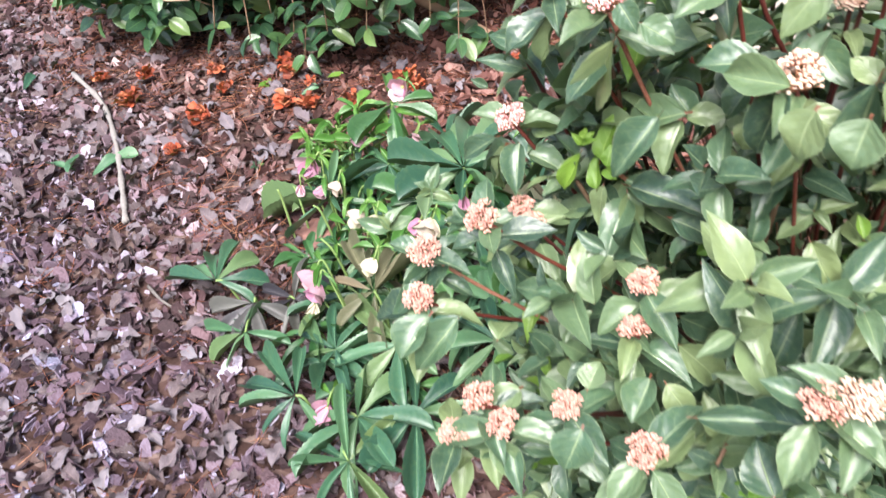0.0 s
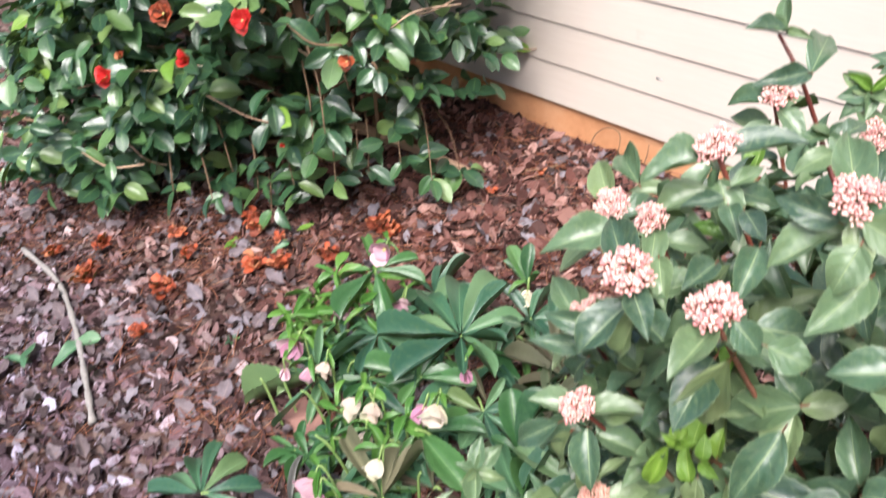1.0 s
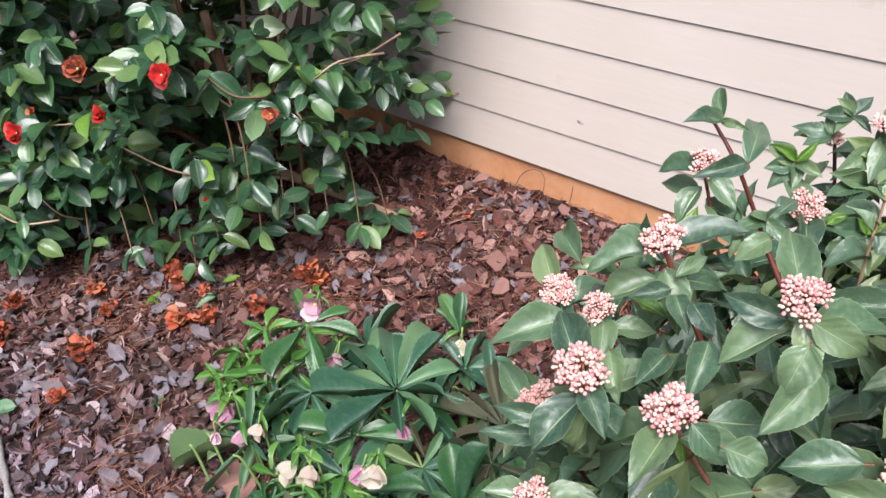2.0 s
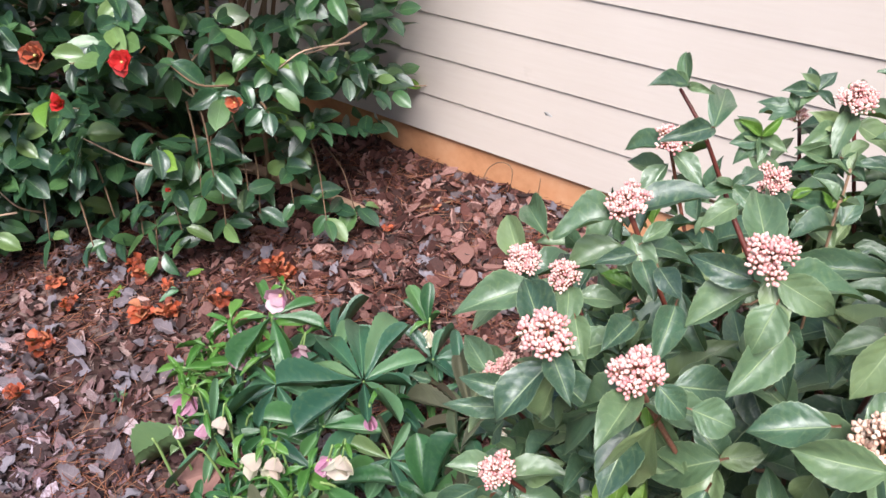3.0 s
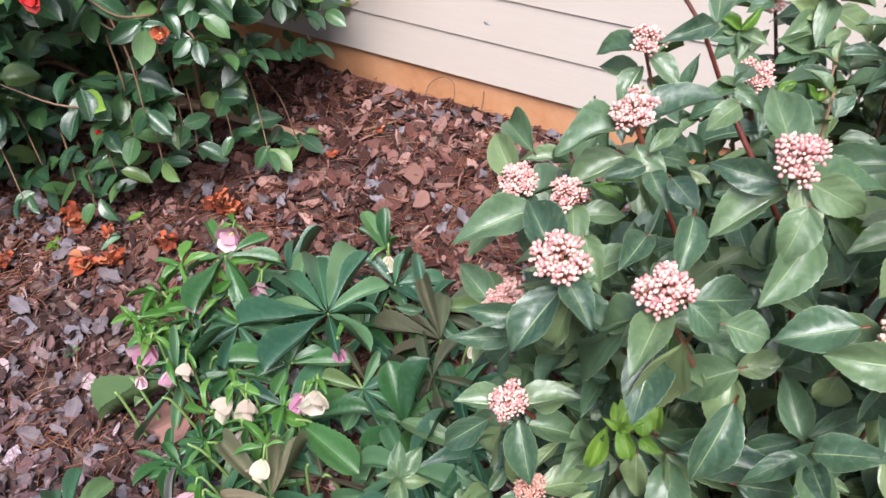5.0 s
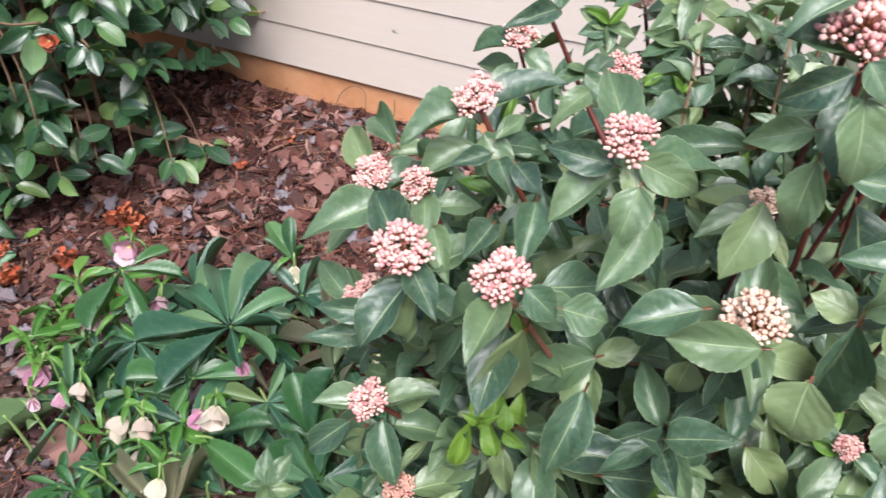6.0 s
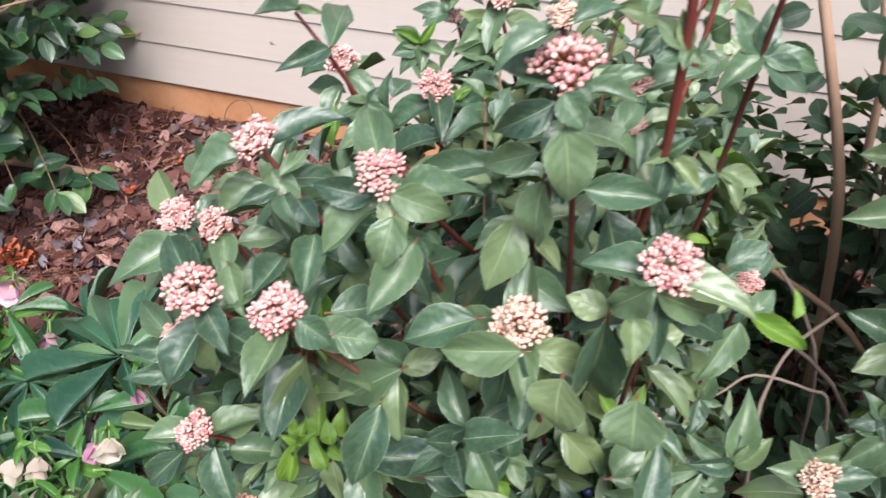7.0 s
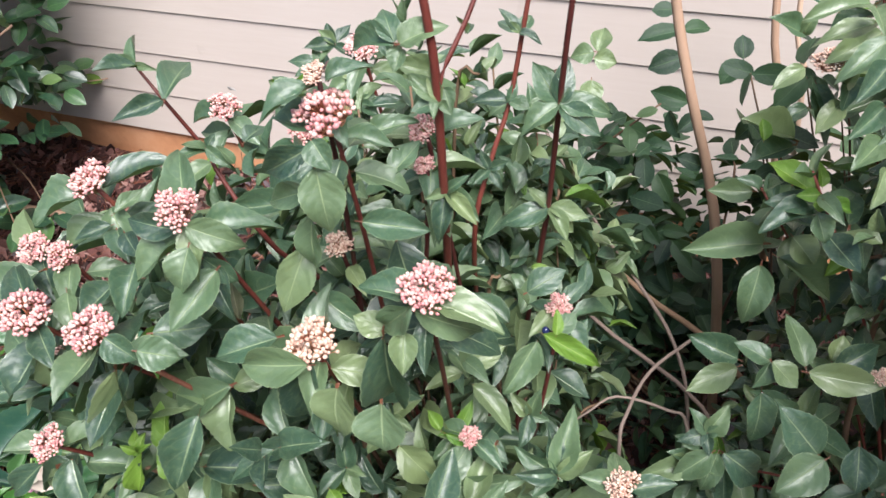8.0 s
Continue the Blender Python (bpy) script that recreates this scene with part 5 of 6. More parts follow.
# Thin crooked twigs that show in the hollows.
twig_rng = random.Random(8)
for p, axis in tips[3::9] + tips2[::5]:
    a = p + Vector((twig_rng.uniform(-0.16, 0.16), twig_rng.uniform(0.08, 0.25), twig_rng.uniform(-0.18, 0.05)))
    mid = a.lerp(p, 0.5) + Vector((twig_rng.uniform(-0.03, 0.03), -0.02, twig_rng.uniform(-0.03, 0.03)))
    stem(camellia, [a, mid, p], 0.0038, 0.002, TAN if twig_rng.random() < 0.45 else STEM, "twig", 5)
stem(camellia, [(-3.3, 1.3, 0.0), (-3.28, 1.22, 0.4), (-3.3, 1.16, 0.62), (-3.45, 1.15, 1.0), (-3.5, 1.2, 1.4)], 0.035, 0.022, TAN, "trunk", 8)
limbs(camellia, CAM_BASE, tips[::46], STEM, 0.010, 0.0025, 0.2)
for a, b in [((-2.75, 1.7, 0), (-2.85, 1.6, 0.9)), ((-2.8, 1.75, 0), (-3.2, 1.5, 0.8)), ((-2.7, 1.72, 0), (-2.45, 1.5, 0.8))]:
    stem(camellia, bent(a, b, (0.04, -0.03, 0), 5), 0.025, 0.014, STEM, "trunk", 8)
# A low limb that lies near the ground, and two low sprays.
stem(camellia, [(-2.78, 1.72, 0.03), (-2.62, 1.75, 0.06), (-2.535, 1.764, 0.066), (-2.444, 1.767, 0.062), (-2.336, 1.782, 0.06), (-2.19, 1.81, 0.045), (-2.1, 1.84, 0.02)], 0.024, 0.012, TAN, "limb", 9)
for p in [(-2.15, 1.33, 0.22), (-2.27, 1.25, 0.20), (-2.14, 1.45, 0.20), (-2.38, 1.18, 0.18), (-2.50, 1.07, 0.15), (-2.00, 1.59, 0.15), (-2.07, 1.53, 0.22), (-2.13, 1.42, 0.30), (-2.19, 1.30, 0.32), (-2.35, 1.19, 0.10), (-2.42, 1.13, 0.25), (-2.60, 0.99, 0.18), (-2.01, 1.72, 0.12), (-2.1, 1.3, 0.42), (-2.24, 1.72, 0.2)]:
    axis = Vector((twig_rng.uniform(-0.2, 0.7), twig_rng.uniform(-0.7, -0.2), twig_rng.uniform(-0.1, 0.3)))
    cam_leaves.spray(Vector(p), axis, 6, 0.09, 0.58)
    back = Vector(p) + Vector((twig_rng.uniform(-0.22, -0.1), twig_rng.uniform(0.05, 0.16), twig_rng.uniform(0.12, 0.26)))
    stem(camellia, [back, back.lerp(Vector(p), 0.5) + Vector((0.02, 0, 0.03)), p], 0.0036, 0.002, STEM, "twig")
cam_leaves.finish(lambda item: item[1].translation.y - item[1].translation.x, "dense dark glossy camellia leaves")


PETAL_SHAPES = [blade(petal_form, 0.4, -0.3 + 0.15 * i, 0.12, 0.1 * (i - 1), 6, 0.0, 0.0, 60 + i) for i in range(4)]
RED_PETALS = [s.mesh("petal", PETAL_RED) for s in PETAL_SHAPES]
RUST_PETALS = [s.mesh("petal", PETAL_RUST) for s in PETAL_SHAPES]


def blossom(parent, at, axis, size, meshes, count, opening, rng, name="blossom", label=""):
    """A cup of overlapping petals; the first petal's parent is the flower's core."""
    axis = Vector(axis).normalized()
    core = under(new(name, ball((0.22, 0.22, 0.3), 1).mesh("flower_core", YELLOW)), parent) if parent else new(name, ball((0.22, 0.22, 0.3), 1).mesh("flower_core", YELLOW))
    core.matrix_basis = Matrix.Translation(at) @ axis.to_track_quat("Z", "Y").to_matrix().to_4x4() @ Matrix.Scale(size * 0.5, 4)
    side = axis.orthogonal().normalized()
    for k in range(count):
        out = Matrix.Rotation(k * 2.4 + rng.uniform(-0.3, 0.3), 3, axis) @ side
        lean = opening * (0.4 + 0.6 * (k + 1) / count) + rng.uniform(-0.15, 0.15)
        d = axis * math.cos(lean) + out * math.sin(lean)
        base = Vector(at) - axis * size * 0.15
        petal = under(new("petal", rng.choice(meshes)), core)
        petal.matrix_basis = frame_of(base, base + d * size * rng.uniform(0.85, 1.1), axis * 0.4 - out, size * rng.uniform(0.7, 0.95))
    if label:
        tagged(core, label)
    return core


flower_rng = random.Random(21)
for at, axis, size, n, wide, rust in [((-2.260, 1.005, 0.854), (0.5, -0.7, 0.45), 0.055, 15, 1.25, True), ((-2.103, 1.136, 0.824), (0.5, -0.7, 0.45), 0.050, 14, 1.3, False), ((-2.241, 1.019, 0.726), (0.5, -0.7, 0.45), 0.05, 10, 0.7, False), ((-2.524, 0.894, 0.648), (0.5, -0.7, 0.45), 0.055, 14, 1.15, False), ((-2.426, 0.919, 0.728), (0.5, -0.7, 0.45), 0.035, 6, 0.8, True), ((-2.791, 0.848, 0.323), (0.5, -0.7, 0.45), 0.045, 10, 0.9, False), ((-2.146, 1.184, 0.420), (0.5, -0.7, 0.45), 0.024, 5, 0.3, False), ((-1.971, 1.336, 0.669), (0.5, -0.7, 0.45), 0.040, 12, 1.2, True), ((-2.435, 0.930, 0.993), (0.5, -0.7, 0.45), 0.050, 12, 1.0, False)]:
    blossom(camellia, at, axis, size * 0.72, RUST_PETALS if rust else RED_PETALS, n, wide, flower_rng, "blossom", "browned orange blossom" if rust else "red camellia blossom")

# Fallen blossoms on the mulch: limp petals in a loose heap.
def fallen_blossom(x, y, size, count):
    r = flower_rng
    z = ground_z(x, y) + 0.03
    heap = new("fallen_blossom", ball((0.012, 0.012, 0.008), 1).mesh("flower_core", PETAL_RUST))
    heap.matrix_basis = Matrix.Translation((x, y, z))
    for k in range(count):
        a = r.uniform(0, 6.283)
        d = Vector((math.cos(a), math.sin(a), r.uniform(-0.1, 0.8)))
        base = Vector((x + r.uniform(-0.4, 0.4) * size, y + r.uniform(-0.4, 0.4) * size, z + r.uniform(0, 0.4) * size))
        petal = under(new("petal", r.choice(RUST_PETALS)), heap)
        long = size * r.uniform(0.35, 0.75)
        petal.matrix_basis = frame_of(base, base + d.normalized() * long, (r.uniform(-0.9, 0.9), r.uniform(-0.9, 0.9), 1), long * r.uniform(0.5, 0.95))
    tagged(heap, "wilted orange-brown camellia blossom fallen on mulch", "fallen flower", "fallen blossoms")


for x, y, size in [(-2.458, 1.174, 0.042), (-2.39, 1.145, 0.046), (-2.593, 0.952, 0.036), (-2.457, 0.919, 0.034), (-2.63, 0.631, 0.046), (-2.66, 0.66, 0.036), (-2.335, 0.778, 0.046), (-2.223, 0.627, 0.036), (-2.224, 1.028, 0.044), (-2.163, 1.085, 0.044), (-2.092, 1.211, 0.042), (-2.092, 1.424, 0.046), (-2.029, 1.42, 0.036), (-1.947, 1.792, 0.026), (-2.274, 1.156, 0.03), (-2.75, 0.75, 0.04), (-1.89, 1.98, 0.022), (-2.85, 0.62, 0.036)]:
    fallen_blossom(x, y, size * 1.2, 8 if size < 0.028 else 24)


# ---- hellebores ----
def broad(v):
    return min(1.0, 1.95 * v**1.05 * (1 - v) ** 0.42) if 0 < v < 1 else 0.0


HEL_SHAPES = [blade(broad if i % 2 else lance, 0.28 + 0.16 * (i % 3), -0.06 + 0.1 * (i % 5), 0.045, 0.3 * ((i % 3) - 1), 25, 0.03, 0.0, 80 + i) for i in range(10)]
CURLY_SHAPES = [blade(lance, 0.45, 0.1 + 0.22 * i, 0.09, 0.35 * ((i % 3) - 1), 11, 0.05, 0.0, 95 + i) for i in range(4)]
HEL_SETS = [[s.mesh("leaflet", HEL) for s in HEL_SHAPES], [s.mesh("leaflet", HEL_NEW) for s in CURLY_SHAPES], [s.mesh("leaflet", HEL_OLD) for s in HEL_SHAPES], [s.mesh("leaflet", HEL_MID) for s in HEL_SHAPES], [s.mesh("leaflet", HEL_PALE) for s in HEL_SHAPES], [s.mesh("leaflet", HEL_PURPLE) for s in HEL_SHAPES]]
SEPAL_SHAPES = [blade(petal_form, 0.25, -0.04, 0.03, 0.0, 6, 0.0, 0.0, 90 + i) for i in range(3)]
SEPAL_SETS = [[s.mesh("sepal", m) for s in SEPAL_SHAPES] for m in (SEPAL, SEPAL_PALE)]
hel_rng = random.Random(33)


def leaf_stalk(plant, foot, at):
    foot = Vector((foot[0], foot[1], ground_z(foot[0], foot[1]) - 0.01))
    pts = through_points([foot, foot.lerp(at, 0.6) + Vector((0, 0, 0.04)), at], 4)
    return under(new("palmate_leaf", tube(pts, taper(len(pts), 0.004, 0.0028), 6).mesh("leaf_stalk", GREEN_STEM)), plant)


def spread_leaf(plant, foot, at, tips, slim=0.28, tint=0, cup=0.35):
    """A palmate leaf whose leaflets run from one point to given tips."""
    r, at = hel_rng, Vector(at)
    stalk = leaf_stalk(plant, foot, at)
    for tip in tips:
        d = Vector(tip) - at
        flat = Vector((d.x, d.y, 0)).normalized()
        ob = under(new("leaflet", r.choice(HEL_SETS[tint][::2] if slim < 0.22 else HEL_SETS[tint][1::2])), stalk)
        up = Vector((r.uniform(-0.2, 0.2), -0.15 + r.uniform(-0.2, 0.2), 1)) - flat * cup * r.uniform(0.3, 1.3)
        ob.matrix_basis = frame_of(at + d * 0.03, tip, up, d.length * slim * 1.15 * r.uniform(0.85, 1.15))
    return stalk


def fan(at, fingers, rise=0.045):
    """Tips round a point from pairs of bearing and length."""
    return [(at[0] + n * math.cos(radians(a)), at[1] + n * math.sin(radians(a)), at[2] + rise * math.sin(radians(a)) + 0.01) for a, n in fingers]


def palm_leaf(plant, foot, at, reach, count=9, start=0, sweep=320, tilt=(0, 0, 1), tint=0, droop=0.15, slim=0.27):
    """A palmate leaf on its own stalk: leaflets spread like fingers round one point."""
    r, at = hel_rng, Vector(at)
    tilt = (Vector(tilt) + Vector((r.uniform(-0.25, 0.25), r.uniform(-0.25, 0.15), 0))).normalized()
    stalk = leaf_stalk(plant, foot, at)
    side = Vector((1, 0, 0)) - tilt * tilt.x
    side.normalize()
    for k in range(count):
        a = radians(start + sweep * k / max(count - 1, 1) + r.uniform(-7, 7))
        out = Matrix.Rotation(a, 3, tilt) @ side
        size = reach * r.uniform(0.72, 1.1)
        d = out + tilt * (r.uniform(-0.3, 0.8) if tint == 1 else r.uniform(-0.12, 0.32)) + Vector((0, 0, -droop))
        ob = under(new("leaflet", r.choice(HEL_SETS[tint])), stalk)
        root = at + Vector((r.uniform(-0.012, 0.012), r.uniform(-0.012, 0.012), r.uniform(-0.035, 0.01))) if tint == 1 else at
        ob.matrix_basis = frame_of(root, root + d.normalized() * size, tilt + out * r.uniform(-0.2, 0.3), size * slim * 1.05 * r.uniform(0.75, 1.2))
    return stalk


def nodding_flower(plant, foot, at, size, tint=0, axis=(0.3, -0.6, -0.1), bracts=3, opening=0.95):
    """Five cupped sepals on a bent green stalk, with pale bracts above."""
    axis = Vector(axis) + Vector((0, 0.05, -0.15))
    r, at, size = hel_rng, Vector(at), size * 1.17
    foot = Vector((foot[0], foot[1], ground_z(foot[0], foot[1]) - 0.01))
    top = at - Vector(axis).normalized() * size * 0.5 + Vector((0, 0, 0.012))
    pts = through_points([foot, foot.lerp(top, 0.5) + Vector((0, 0, 0.03)), top + Vector((0, 0.004, 0.008)), at], 4)
    under(new("flower_stem", tube(pts, taper(len(pts), 0.0035, 0.002), 6).mesh("flower_stem", GREEN_STEM)), plant)
    flower = blossom(plant, at, axis, size, SEPAL_SETS[tint], 5, opening * 0.85 + 0.12, r, "flower", "pale cream nodding flower" if tint else "dusty pink nodding flower")
    for k in range(bracts):
        a = r.uniform(0, 6.28)
        d = Vector((math.cos(a), math.sin(a), r.uniform(-0.2, 0.5)))
        ob = under(new("bract", r.choice(HEL_SETS[1])), plant)
        size_b = r.uniform(0.035, 0.065)
        ob.matrix_basis = frame_of(top, top + d.normalized() * size_b, (0, 0, 1), size_b * 0.34)
    return flower


def hellebore(at, label):
    return thing("hellebore", (at[0], at[1], 0.0), label, "hellebore", "hellebores")


h = hellebore((-1.36, 1.12), "hellebore with broad dark green palmate leaves in mulch")
crown = (-1.344, 1.099, 0.225)
spread_leaf(h, (-1.36, 1.12), crown, fan(crown, [(163, 0.23), (138, 0.226), (114, 0.23), (90, 0.17), (60, 0.14), (17, 0.13), (-16, 0.17), (320, 0.12), (264, 0.19), (220, 0.205), (190, 0.2)]), 0.255, 0, 0.5)
spread_leaf(h, (-1.36, 1.1), (-1.361, 0.975, 0.17), [(-1.464, 0.888, 0.19), (-1.432, 0.953, 0.2), (-1.354, 1.05, 0.22), (-1.245, 1.047, 0.17), (-1.348, 0.904, 0.14), (-1.315, 1.026, 0.2), (-1.409, 0.911, 0.15)], 0.34, 3)
palm_leaf(h, (-1.33, 1.1), (-1.2, 1.02, 0.13), 0.13, 7, 200, 260, (0.2, -0.3, 1), 0, 0.1, 0.34)
nodding_flower(h, (-1.36, 1.1), (-1.27, 1.04, 0.2), 0.03, 0, (0.1, -0.2, -1), 1, 0.15)
nodding_flower(h, (-1.08, 1.2), (-1.033, 1.215, 0.17), 0.03, 1, (0.2, -0.5, -0.6), 1, 0.4)

h = hellebore((-1.58, 0.82), "hellebore with narrow drooping leaflets and a mauve flower")
spread_leaf(h, (-1.58, 0.84), (-1.575, 0.823, 0.14), [(-1.783, 0.693, 0.016), (-1.621, 0.702, 0.03), (-1.641, 0.903, 0.22), (-1.545, 0.959, 0.22), (-1.713, 0.757, 0.12), (-1.656, 0.871, 0.2), (-1.469, 0.795, 0.17)], 0.135)
nodding_flower(h, (-1.62, 0.84), (-1.65, 0.828, 0.205), 0.045, 0, (0.2, -0.6, 0.2), 4, 1.15)
nodding_flower(h, (-1.62, 0.84), (-1.64, 0.775, 0.16), 0.03, 0, (0, -0.3, -1), 1, 0.35)
nodding_flower(h, (-1.55, 0.85), (-1.55, 0.84, 0.19), 0.036, 1, (0.1, -0.6, -0.30), 2, 0.78)
nodding_flower(h, (-1.58, 0.83), (-1.585, 0.81, 0.17), 0.034, 0, (0.2, -0.6, -0.35), 2, 0.78)

h = hellebore((-1.68, 1.02), "hellebore in bloom with pink flowers and pale green bracts")
for p in [(-1.70, 0.86, 0.19), (-1.72, 0.92, 0.2), (-1.7, 1.0, 0.22), (-1.66, 1.08, 0.27), (-1.62, 1.02, 0.22), (-1.76, 0.9, 0.15)]:
    palm_leaf(h, (-1.68, 1.02), p, hel_rng.uniform(0.05, 0.085), 5, hel_rng.uniform(0, 360), 270, (hel_rng.uniform(-0.5, 0.5), -0.4, 1), 1, hel_rng.uniform(-0.3, 0.3), 0.34)
spread_leaf(h, (-1.66, 1.08), (-1.643, 1.09, 0.28), [(-1.59, 1.192, 0.28), (-1.532, 1.158, 0.25), (-1.505, 1.001, 0.2), (-1.609, 0.949, 0.22), (-1.73, 1.033, 0.26), (-1.754, 1.146, 0.3), (-1.573, 1.072, 0.2)], 0.28, 3)
palm_leaf(h, (-1.66, 1.05), (-1.55, 1.0, 0.17), 0.13, 6, 180, 260, (0.1, -0.2, 1), 0, 0.25, 0.3)
palm_leaf(h, (-1.68, 1.0), (-1.64, 0.95, 0.13), 0.14, 7, 180, 300, (0, -0.2, 1), 0, 0.25, 0.3)
nodding_flower(h, (-1.66, 1.08), (-1.66, 1.139, 0.305), 0.046, 0, (0.2, -0.5, 0.3), 3, 0.9)
nodding_flower(h, (-1.66, 1.04), (-1.645, 0.985, 0.23), 0.042, 0, (0.1, -0.7, -0.30), 3, 0.78)
nodding_flower(h, (-1.62, 1.06), (-1.561, 1.104, 0.21), 0.038, 0, (0.3, -0.6, -0.10), 2, 1.17)

h = hellebore((-1.3, 0.82), "hellebore with cream flowers over broad green leaves")
nodding_flower(h, (-1.3, 0.84), (-1.375, 0.805, 0.215), 0.045, 1, (-0.2, -0.7, -0.25), 3, 0.91)
nodding_flower(h, (-1.3, 0.84), (-1.335, 0.82, 0.22), 0.042, 1, (0.3, -0.7, -0.25), 2, 0.91)
nodding_flower(h, (-1.28, 0.86), (-1.197, 0.89, 0.255), 0.045, 1, (0.3, -0.7, -0.25), 2, 0.98)
nodding_flower(h, (-1.28, 0.86), (-1.225, 0.875, 0.245), 0.042, 0, (-0.3, -0.4, -0.6), 1, 0.5)
nodding_flower(h, (-1.3, 0.8), (-1.325, 0.78, 0.165), 0.038, 1, (-0.1, -0.4, -0.8), 4, 0.4)
palm_leaf(h, (-1.28, 0.86), (-1.29, 0.86, 0.18), 0.075, 6, 0, 300, (0, -0.3, 1), 1, 0.0, 0.36)
spread_leaf(h, (-1.28, 0.86), (-1.259, 0.872, 0.15), [(-1.079, 0.845, 0.14), (-1.16, 0.847, 0.1), (-1.13, 0.965, 0.16), (-1.255, 0.786, 0.08), (-1.203, 0.989, 0.15)], 0.36, 3)
spread_leaf(h, (-1.4, 0.72), (-1.442, 0.684, 0.08), [(-1.496, 0.7, 0.12), (-1.411, 0.724, 0.14), (-1.37, 0.701, 0.1), (-1.49, 0.631, 0.06), (-1.454, 0.658, 0.04), (-1.534, 0.654, 0.08)], 0.36, 3)
palm_leaf(h, (-1.3, 0.86), (-1.36, 0.77, 0.1), 0.14, 7, 150, 280, (0, -0.3, 1), 0, 0.25, 0.3)
palm_leaf(h, (-1.28, 0.86), (-1.32, 0.9, 0.12), 0.15, 8, 0, 330, (0, -0.1, 1), 0, 0.1, 0.34)

h = hellebore((-1.36, 1.36), "hellebore with dark leaves beside open mulch")
spread_leaf(h, (-1.36, 1.36), (-1.324, 1.314, 0.14), [(-1.415, 1.31, 0.2), (-1.328, 1.371, 0.2), (-1.231, 1.391, 0.16), (-1.395, 1.253, 0.12), (-1.276, 1.287, 0.12), (-1.203, 1.363, 0.12)], 0.34)
spread_leaf(h, (-1.41, 1.4), (-1.41, 1.398, 0.15), [(-1.483, 1.425, 0.24), (-1.439, 1.441, 0.25), (-1.376, 1.418, 0.2), (-1.491, 1.395, 0.2)], 0.36, 3)
palm_leaf(h, (-1.36, 1.38), (-1.36, 1.34, 0.09), 0.13, 8, 0, 320, (0, -0.2, 1), 0, 0.0, 0.3)
palm_leaf(h, (-1.3, 1.34), (-1.22, 1.3, 0.13), 0.14, 7, 250, 280, (0, -0.2, 1), 0, 0.1, 0.3)
nodding_flower(h, (-1.38, 1.36), (-1.36, 1.345, 0.19), 0.036, 1, (0.1, -0.4, -0.7), 1, 0.5)

h = hellebore((-1.14, 1.18), "withering hellebore with brown and grey-green leaflets")
spread_leaf(h, (-1.12, 1.2), (-1.113, 1.206, 0.16), [(-1.308, 1.18, 0.14), (-1.214, 1.148, 0.1), (-1.238, 1.22, 0.12), (-1.234, 1.31, 0.2), (-1.178, 1.325, 0.2), (-1.233, 1.242, 0.18), (-1.15, 1.173, 0.1)], 0.26, 2)
palm_leaf(h, (-1.12, 1.14), (-1.08, 1.12, 0.14), 0.14, 7, 90, 280, (0, -0.2, 1), 2, 0.15, 0.24)
palm_leaf(h, (-1.1, 1.16), (-1.0, 1.1, 0.12), 0.14, 7, 90, 280, (0, -0.2, 1), 0, 0.15, 0.3)

h = hellebore((-1.0, 0.95), "hellebore with upright broad green leaves under the shrub")
spread_leaf(h, (-1.05, 0.98), (-1.073, 1.0, 0.11), [(-1.141, 1.055, 0.22), (-1.063, 1.099, 0.24), (-1.133, 0.983, 0.14), (-1.024, 1.1, 0.14), (-1.032, 0.968, 0.08), (-1.097, 0.919, 0.1)], 0.46, 3)
palm_leaf(h, (-1.0, 0.95), (-0.98, 0.9, 0.14), 0.17, 8, 150, 300, (0, -0.3, 1), 0, 0.1, 0.34)
palm_leaf(h, (-1.0, 0.95), (-0.88, 0.82, 0.16), 0.16, 8, 150, 300, (0, -0.3, 1), 0, 0.1, 0.3)
palm_leaf(h, (-0.98, 0.95), (-0.9, 1.0, 0.14), 0.16, 8, 0, 320, (0, -0.2, 1), 0, 0.1, 0.3)

h = hellebore((-1.1, 0.68), "hellebore with tired grey-green palmate leaves and pink flowers")
spread_leaf(h, (-1.1, 0.7), (-1.146, 0.686, 0.2), [(-1.314, 0.721, 0.2), (-1.232, 0.803, 0.2), (-1.249, 0.641, 0.18), (-1.157, 0.585, 0.14), (-1.033, 0.624, 0.1), (-1.18, 0.642, 0.14), (-1.181, 0.825, 0.18)], 0.24, 4)
palm_leaf(h, (-1.12, 0.62), (-1.13, 0.56, 0.11), 0.13, 7, 90, 300, (0, -0.3, 1), 0, 0.1, 0.26)
palm_leaf(h, (-1.1, 0.68), (-1.02, 0.66, 0.15), 0.15, 7, 180, 300, (0, -0.3, 1), 0, 0.2, 0.34)
palm_leaf(h, (-1.12, 0.7), (-1.25, 0.7, 0.1), 0.14, 7, 90, 300, (0, -0.2, 1), 0, 0.15, 0.3)
nodding_flower(h, (-1.2, 0.66), (-1.28, 0.61, 0.2), 0.045, 0, (-0.1, -0.7, -0.20), 3, 1.04)
nodding_flower(h, (-1.2, 0.66), (-1.245, 0.6, 0.195), 0.042, 0, (0.3, -0.7, -0.20), 2, 1.04)
nodding_flower(h, (-1.2, 0.64), (-1.27, 0.59, 0.12), 0.038, 1, (0, -0.3, -0.8), 2, 0.5)
nodding_flower(h, (-1.2, 0.7), (-1.19, 0.72, 0.24), 0.036, 1, (0.0, -0.5, -0.25), 3, 0.78)

